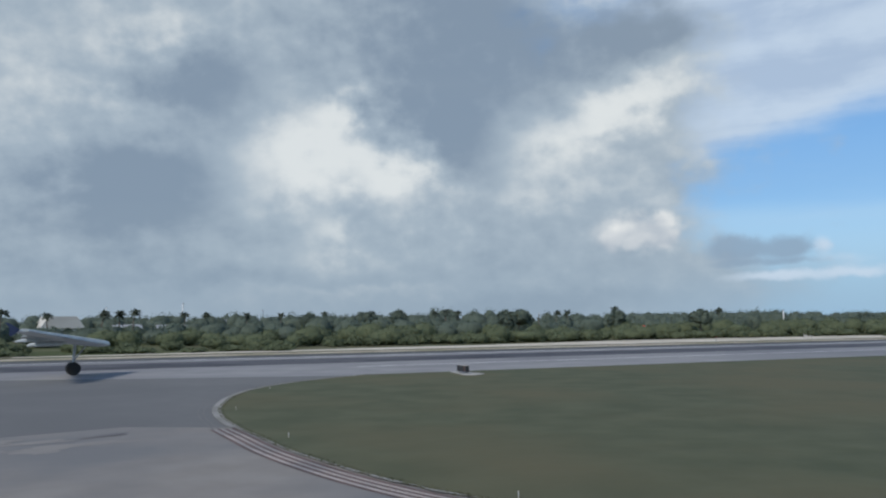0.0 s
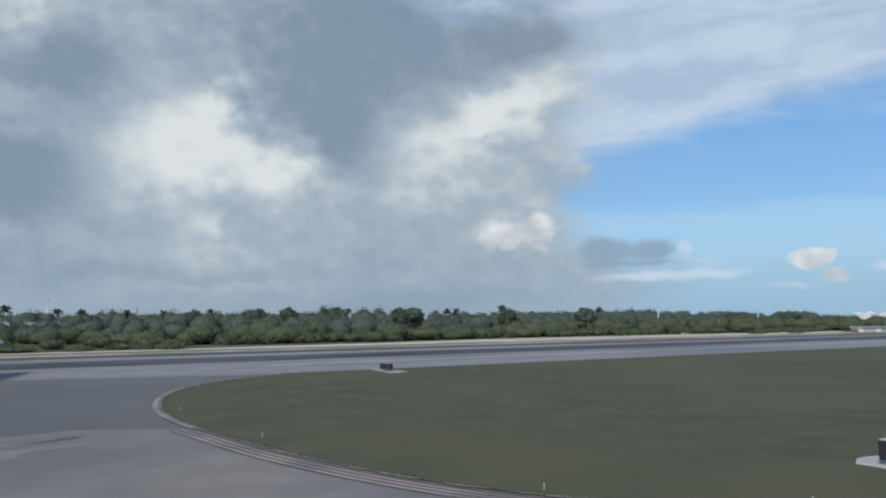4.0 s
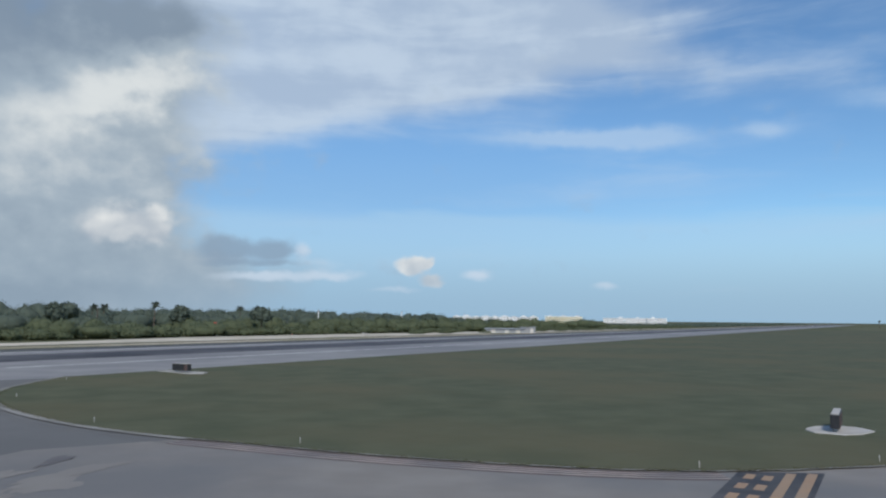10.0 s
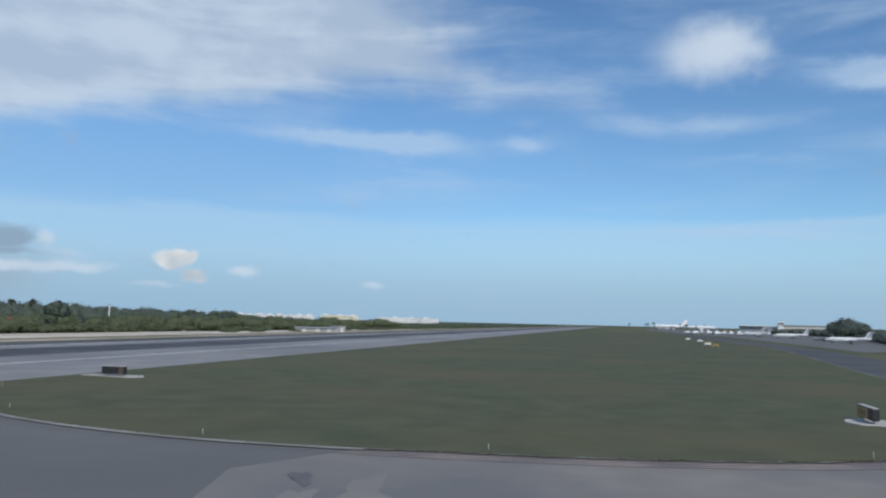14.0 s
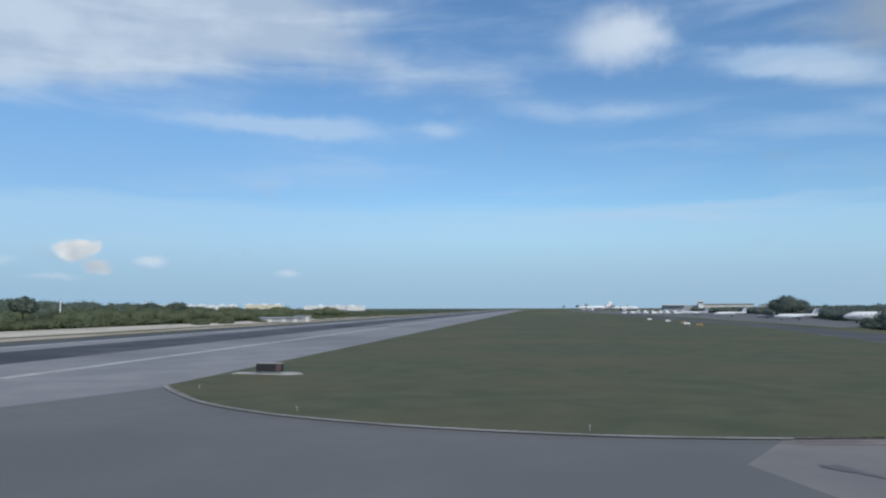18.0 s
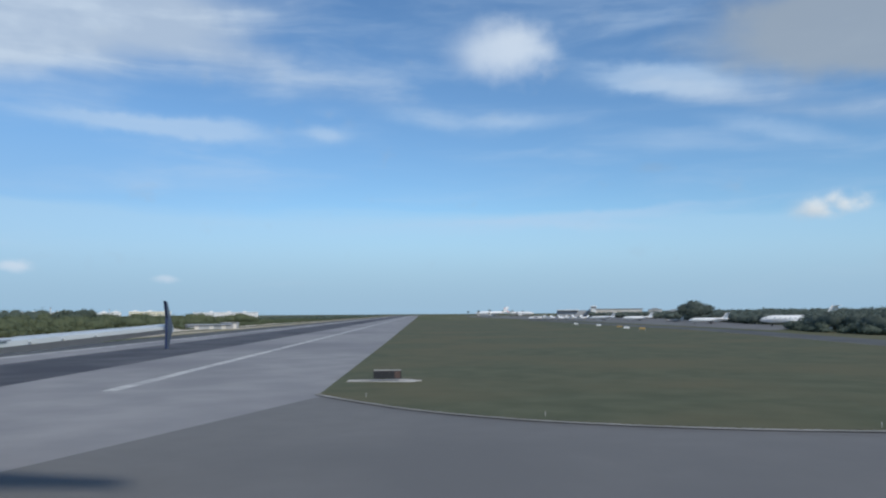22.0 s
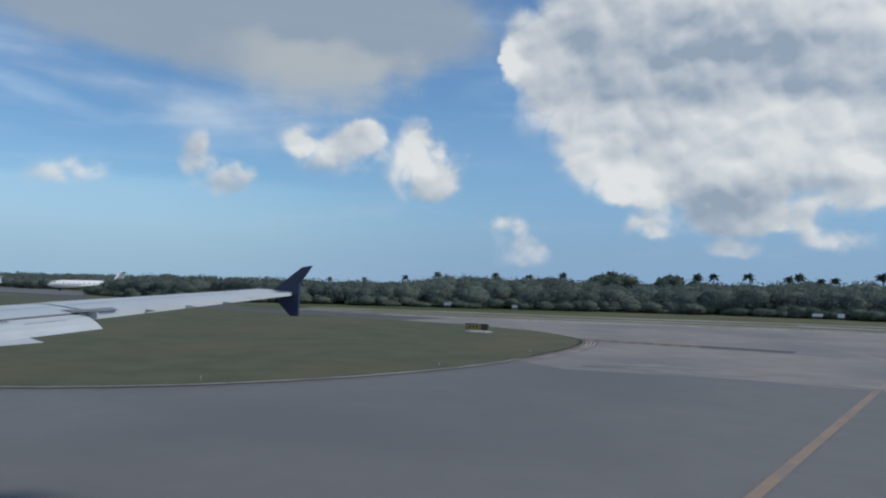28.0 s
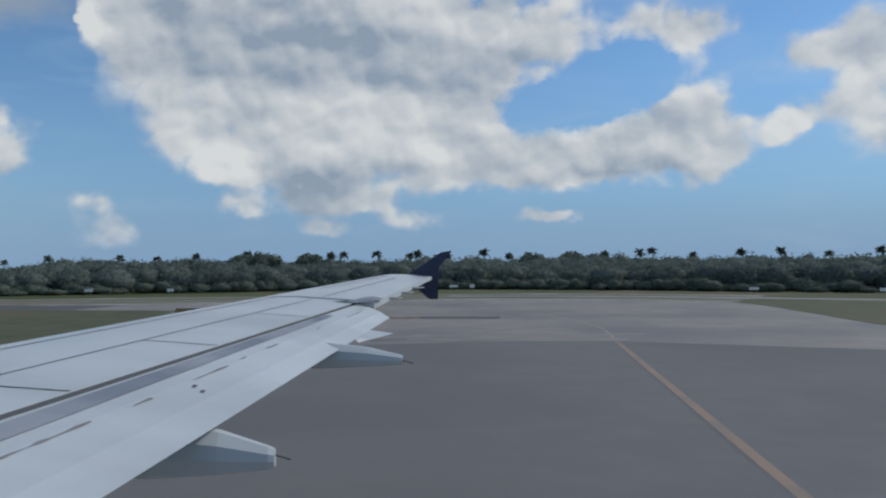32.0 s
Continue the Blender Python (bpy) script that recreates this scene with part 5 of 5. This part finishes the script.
def skyline_tree(x, y, top, wide, seed, label):
    r = random.Random(seed)
    t = thing("tree", pose(x, y, -0.1, 0, 0, seed * 40), label, "tree", "round-crowned trees above the woods")
    part("trunk", tube((0, 0, 0), (0.15, 0.1, top * 0.6), 0.22, 0.13), BARK, t)
    lobes_ = []
    for k in range(5):
        a = k * 1.26 + r.uniform(-0.3, 0.3)
        d = wide * 0.45
        z = top * r.uniform(0.36, 0.5)
        part("limb", tube((0.1, 0.1, top * 0.42), (d * math.cos(a), d * math.sin(a), z + top * 0.2), 0.10, 0.04), BARK, t)
        lobes_.append((d * math.cos(a), d * math.sin(a), z, wide * r.uniform(0.42, 0.6), top * r.uniform(0.42, 0.5)))
    lobes_.append((0, 0, top * 0.52, wide * 0.6, top * 0.48))
    c = thicket("crown", lobes_, r, LEAF_MID, 240, 0.30, "", "crown")
    c.parent = t
    for key in ("category", "kind"):
        if key in c:
            del c[key]


NORTH_TREES = [(20.6, 214, 8.3, 4.5), (44.6, 200, 8.0, 2.6), (66, 199, 7.7, 3.4), (124, 228, 6.6, 5.0), (-41, 237, 8.4, 3.6), (-13.6, 235, 9.0, 3.0), (-24, 234, 8.4, 4.6), (16.2, 200, 8.0, 3.2), (174, 274, 7.2, 5.0)]
SOUTH_TREES = [(25.7, -110, 7.8, 5.0), (19, -107.5, 7.3, 4.4), (35.7, -112, 7.5, 4.6), (80, -61, 8.0, 4.8), (78.5, -76, 7.7, 4.2), (100.6, -59, 6.8, 4.6), (92, -68, 7.9, 4.6)]
for n, (x, y, top, wide) in enumerate(NORTH_TREES):
    skyline_tree(x, y, top, wide, n, "green round-crowned tree above the mangrove woods")
for n, (x, y, top, wide) in enumerate(SOUTH_TREES):
    skyline_tree(x, y, top, wide, n + 20, "dark green round-crowned tree above the tree belt")


# ---- the airliner's wing beside the runway ----
def wing_z(r):
    return 4.17 - 0.09 * (15.4 - r)


def lead(r):
    return 3.0 + 0.56 * (15.3 - r)


def rear(r):
    return 3.12 - 0.395 * (r - 11.7) if r <= 11.7 else 2.86 - 0.29 * (r - 11.7)


UPPER = ((0.0, -0.085), (0.012, -0.045), (0.05, 0.0), (0.14, 0.030), (0.30, 0.045), (0.5, 0.042), (0.75, 0.022), (1.0, 0.0))
LOWER = ((1.0, -0.055), (0.75, -0.085), (0.5, -0.115), (0.28, -0.135), (0.1, -0.125), (0.02, -0.105))


def skin(r, f):
    """The height of the wing's upper skin, r metres out, at the fraction f from the leading edge."""
    for (a, za), (b, zb) in zip(UPPER, UPPER[1:]):
        if f <= b:
            return wing_z(r) + (za + (zb - za) * (f - a) / (b - a)) * (lead(r) - rear(r))
    return wing_z(r)


SCUFFS = ((6.84, 0.56), (6.74, 0.66))
PAINT = material("wing_grey_paint", (0.575, 0.61, 0.61), 0.38, color2=(0.525, 0.56, 0.56), scale=0.8, color3=(0.47, 0.50, 0.50), scale3=0.35, stretch=(0.6, 1.6, 1))
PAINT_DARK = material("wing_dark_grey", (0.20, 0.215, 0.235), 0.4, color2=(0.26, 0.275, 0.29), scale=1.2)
SEAM = material("panel_seam", (0.10, 0.105, 0.115), 0.6)
NAVY = material("navy_paint", (0.022, 0.035, 0.085), 0.35, color2=(0.03, 0.045, 0.10), scale=2.0)
GRIME = material("hydraulic_grime", (0.16, 0.15, 0.15), 0.6, color2=(0.26, 0.26, 0.26), scale=2.5)
wing = thing("aircraft_wing", Matrix.Translation((-40.73, 67.60, 0.0)) @ Matrix.Rotation(radians(32.34), 4, "Z"), "light grey airliner wing with lowered flaps and navy tip fence", "wing")


def spanwise(stations, profile):
    """A closed skin over sections: profile(r) gives its outline (x, z)."""
    bm = bmesh.new()
    prev_ = None
    for r in stations:
        ring = [bm.verts.new((x, -r, z)) for x, z in profile(r)]
        if prev_:
            for i in range(len(ring)):
                j = (i + 1) % len(ring)
                bm.faces.new((prev_[i], prev_[j], ring[j], ring[i]))
        else:
            bm.faces.new(ring)
        prev_ = ring
    bm.faces.new(prev_[::-1])
    bmesh.ops.recalc_face_normals(bm, faces=bm.faces)
    return bm


def main_section(r):
    c = lead(r) - rear(r)
    return [(lead(r) - f * c, wing_z(r) + z * c) for f, z in (*UPPER, *LOWER)]


def flap_section(r):
    x0, x1 = rear(r) + 0.03, 2.6 - 0.244 * (r - 11.69)
    c, z = x0 - x1, wing_z(r)
    return [(x0, z - 0.09), (x0 - 0.05 * c, z - 0.04), (x0 - 0.12 * c, z - 0.035), (x0 - 0.34 * c, z - 0.07), (x0 - 0.45 * c, z - 0.08), (x0 - 0.75 * c, z - 0.155), (x1, z - 0.25),
            (x0 - 0.6 * c, z - 0.22), (x0 - 0.2 * c, z - 0.23)]


part("wing_box", spanwise([1.7, 4, 6, 8, 10, 11.7], main_section), PAINT, wing)
part("outer_wing", spanwise([11.704, 12.6, 13.6, 14.6, 15.1, 15.35], main_section), PAINT, wing)
part("flap", spanwise([1.7, 4, 6, 8, 10, 11.62], flap_section), PAINT, wing, "light grey lowered trailing-edge flap")
def tab_section(r):
    x1, z = 2.6 - 0.244 * (r - 11.69), wing_z(r)
    back_ = 0.04 + 0.30 * (r - 9.9) / 0.65
    return [(x1 + 0.25, z - 0.205), (x1 + 0.05, z - 0.24), (x1 - back_, z - 0.30), (x1 + 0.05, z - 0.27)]


part("flap_tab", spanwise([9.9, 10.1, 10.35, 10.55], tab_section), PAINT, wing, "pale tail piece of the flap track")
part("fence", prism([(2.36, 4.16), (1.60, 4.66), (1.38, 4.69), (1.66, 4.34), (1.68, 3.70), (1.86, 3.70), (2.28, 4.06)], 0.025, "y", -15.4), NAVY, wing, "navy blue wing-tip fence")


def skin_line(points, width, mat, name, label=""):
    """A narrow seam that lies on the upper skin, through points (r, fraction)."""
    bm = bmesh.new()
    prev_ = None
    pts = []
    for (r0, f0), (r1, f1) in zip(points, points[1:]):
        pts += [(r0 + (r1 - r0) * k / 8, f0 + (f1 - f0) * k / 8) for k in range(8)]
    pts.append(points[-1])
    for r, f in pts:
        c = lead(r) - rear(r)
        row = [bm.verts.new((lead(r) - (f + d) * c, -r + e, skin(r, min(max(f + d, 0), 1)) + 0.005)) for d, e in ((-width / c / 2, -0.0), (width / c / 2, 0.0))]
        if prev_:
            bm.faces.new((prev_[0], prev_[1], row[1], row[0]))
        prev_ = row
    return part(name, bm, mat, wing, label)


skin_line([(1.8, 0.30), (15.0, 0.36)], 0.025, SEAM, "panel_seam")
skin_line([(1.8, 0.70), (11.6, 0.66)], 0.02, SEAM, "panel_seam")
skin_line([(11.75, 0.62), (14.7, 0.60)], 0.02, SEAM, "panel_seam")
for r in (4.4, 6.3, 8.25, 10.2):
    c = lead(r) - rear(r)
    bm = bmesh.new()
    prev_ = None
    for k in range(7):
        f = 0.68 + 0.32 * k / 6
        row = [bm.verts.new((lead(r) - f * c, -r + e, skin(r, f) + 0.006)) for e in (-0.012, 0.012)]
        if prev_:
            bm.faces.new((prev_[0], prev_[1], row[1], row[0]))
        prev_ = row
    part("spoiler_seam", bm, SEAM, wing)
for r, f in ((12.5, 0.98), (13.2, 0.98), (13.9, 0.98)):
    part("hinge_fairing", lathe([(rear(r) + 0.3, 0.01, wing_z(r) - 0.05), (rear(r) + 0.1, 0.028, wing_z(r) - 0.06), (rear(r) - 0.08, 0.022, wing_z(r) - 0.06), (rear(r) - 0.22, 0.006, wing_z(r) - 0.055)], 10), PAINT, wing, smooth=True).location = (0, -r, 0)
part("spoiler_step", spanwise([11.5, 11.75, 12.0], lambda r: [(rear(r) + 0.42, wing_z(r) + 0.015), (rear(r) + 0.1, wing_z(r) + 0.04), (rear(r) - 0.05, wing_z(r) + 0.005), (rear(r) + 0.3, wing_z(r) - 0.01)]), PAINT_DARK, wing)
for r, x0, x1, drop, rad in ((9.3, 5.0, 2.42, 0.33, 0.15), (6.1, 6.6, 3.5, 0.42, 0.215)):
    bm, prev_ = bmesh.new(), None
    for x, w_, zt, zb in ((x0, 0.03, -0.28, -0.33), (x0 - 0.5, rad * 0.7, -0.20, -drop - rad * 0.7), (x0 - 1.2, rad * 0.95, -0.16, -drop - rad * 1.0),
                          (x1 + 1.0, rad, -drop + rad * 1.05, -drop - rad * 1.08), (x1 + 0.45, rad * 0.78, -drop + rad * 0.55, -drop - rad * 1.02), (x1 + 0.05, rad * 0.4, -drop - rad * 0.08, -drop - rad * 0.92), (x1, rad * 0.30, -drop - rad * 0.2, -drop - rad * 0.85)):
        z = wing_z(r)
        zm = zb + (zt - zb) * 0.38
        ring = [bm.verts.new((x, -r + y, z + h)) for y, h in ((-w_ * 0.3, zt), (w_ * 0.3, zt), (w_ * 0.86, zt + (zm - zt) * 0.45), (w_, zm), (w_ * 0.82, zb + (zt - zb) * 0.06), (w_ * 0.6, zb), (-w_ * 0.6, zb), (-w_ * 0.82, zb + (zt - zb) * 0.06), (-w_, zm), (-w_ * 0.86, zt + (zm - zt) * 0.45))]
        if prev_:
            for i in range(10):
                bm.faces.new((prev_[i], prev_[(i + 1) % 10], ring[(i + 1) % 10], ring[i]))
        else:
            bm.faces.new(ring)
        prev_ = ring
    bm.faces.new(prev_[::-1])
    bmesh.ops.recalc_face_normals(bm, faces=bm.faces)
    part("flap_fairing", bm, PAINT, wing, "pale canoe-shaped flap fairing")
    part("drain_tube", tube((x1 + 0.03, -r, wing_z(r) - drop - 0.08), (x1 - 0.13, -r, wing_z(r) - drop - 0.13), 0.008), SEAM, wing)
# near-black strip that paints the shade in the slot before the flap
part("flap_cove", spanwise([1.75, 4, 6, 8, 10, 11.6], lambda r: [(rear(r) + 0.05, wing_z(r) - 0.01), (rear(r) - 0.008, wing_z(r) - 0.012), (rear(r) - 0.010, wing_z(r) - 0.06), (rear(r) + 0.05, wing_z(r) - 0.13)]), SEAM, wing, "dark strip standing in for the shaded gap before the flap")
def on_flap(r, f, lift=0.006):
    """A place on the flap's upper skin, r metres out, at the fraction f from its front."""
    x0, x1, z = rear(r) + 0.03, 2.6 - 0.244 * (r - 11.69), wing_z(r)
    rows = ((0.05, -0.04), (0.12, -0.035), (0.34, -0.07), (0.45, -0.08), (0.75, -0.155), (1.0, -0.25))
    for (a, za), (b, zb) in zip(rows, rows[1:]):
        if f <= b:
            return (x0 - f * (x0 - x1), -r, z + za + (zb - za) * (f - a) / (b - a) + lift)


def flap_strip(name, rows, mat, label=""):
    """A thin layer on the flap through rows (r, front fraction, rear fraction)."""
    bm = bmesh.new()
    prev_ = None
    for r, f0, f1 in rows:
        row = [bm.verts.new(on_flap(r, f0 + (f1 - f0) * k / 4)) for k in range(5)]
        if prev_:
            for k in range(4):
                bm.faces.new((prev_[k], prev_[k + 1], row[k + 1], row[k]))
        prev_ = row
    return part(name, bm, mat, wing, label)


# darker flap metal; the curved skin's soft shade is painted into its tone
BAND = material("shaded_metal_band", (0.17, 0.19, 0.22), 0.42, 0.0, color2=(0.25, 0.27, 0.30), scale=1.1, color3=(0.33, 0.345, 0.365), scale3=0.5, stretch=(0.5, 2.0, 1))
flap_strip("flap_band", [(r, 0.12, 0.36 - 0.010 * r) for r in (1.75, 3, 5, 7, 9, 10.6)], BAND, "darker metal band along the flap with shade put into its colour")
rngw = random.Random(4)
r = 3.2
while r < 11.0:                # a broken line of grime along the flap
    run = rngw.uniform(0.15, 1.3)
    f0 = 0.47 + 0.02 * math.sin(r * 1.3)
    rows, q = [], r
    while q < min(r + run, 11.3):
        w_ = rngw.uniform(0.003, 0.016)
        rows.append((q, f0 - w_ + rngw.uniform(-0.008, 0.008), f0 + w_))
        q += 0.12
    if len(rows) > 1:
        flap_strip("grime_streak", rows, GRIME)
    r += run + rngw.uniform(0.1, 0.9)
for r, f in SCUFFS:            # two dark worn spots near the flap's rear edge
    flap_strip("scuff", [(r - 0.03, f - 0.005, f + 0.01), (r - 0.01, f - 0.018, f + 0.015), (r + 0.015, f - 0.022, f + 0.008), (r + 0.035, f - 0.01, f + 0.002)], SEAM, "dark worn spot")
leg = part("landing_gear", tube((7.6, -2.2, 2.75), (7.5, -2.2, 0.62), 0.13, 0.10, 14), STEEL, wing, "steel main landing gear leg")
part("brace", tube((8.6, -2.2, 2.7), (7.55, -2.2, 1.35), 0.06), STEEL, leg)
part("axle", tube((7.5, -1.75, 0.58), (7.5, -2.65, 0.58), 0.09), STEEL, leg)
for y in (-1.78, -2.62):
    part("tyre", tube((7.5, y - 0.19, 0.58), (7.5, y + 0.19, 0.58), 0.58, None, 28), RUBBER_TYRE, leg)

# ---- grass tufts along the paving ----
vs, fs = [], []
rngt = random.Random(12)
for i in range(5000):
    k = rngt.random() * 96
    p = Vector(EDGE[int(k)]).lerp(Vector(EDGE[int(k) + 1]), k % 1)
    t = (Vector(EDGE[int(k) + 1]) - Vector(EDGE[int(k)])).normalized()
    d = rngt.random() ** 1.5 * 0.3 - 0.12
    q = p + Vector((-t.y, t.x)) * d
    hgt, a = rngt.uniform(0.008, 0.028), rngt.uniform(0, math.tau)
    wx, wy = math.cos(a) * 0.05, math.sin(a) * 0.05
    n = len(vs)
    lx, ly = rngt.uniform(-0.05, 0.05), rngt.uniform(-0.05, 0.05)
    vs += [(q.x - wx, q.y - wy, 0.03), (q.x + wx, q.y + wy, 0.03), (q.x + lx, q.y + ly, 0.04 + hgt)]
    fs.append((n, n + 1, n + 2))
me = bpy.data.meshes.new("grass_tufts")
me.from_pydata(vs, [], fs)
me.materials.append(GRASS)
tagged(new("grass_tufts", me), "short olive grass tufts along the taxiway", "grass", kind="stuff")
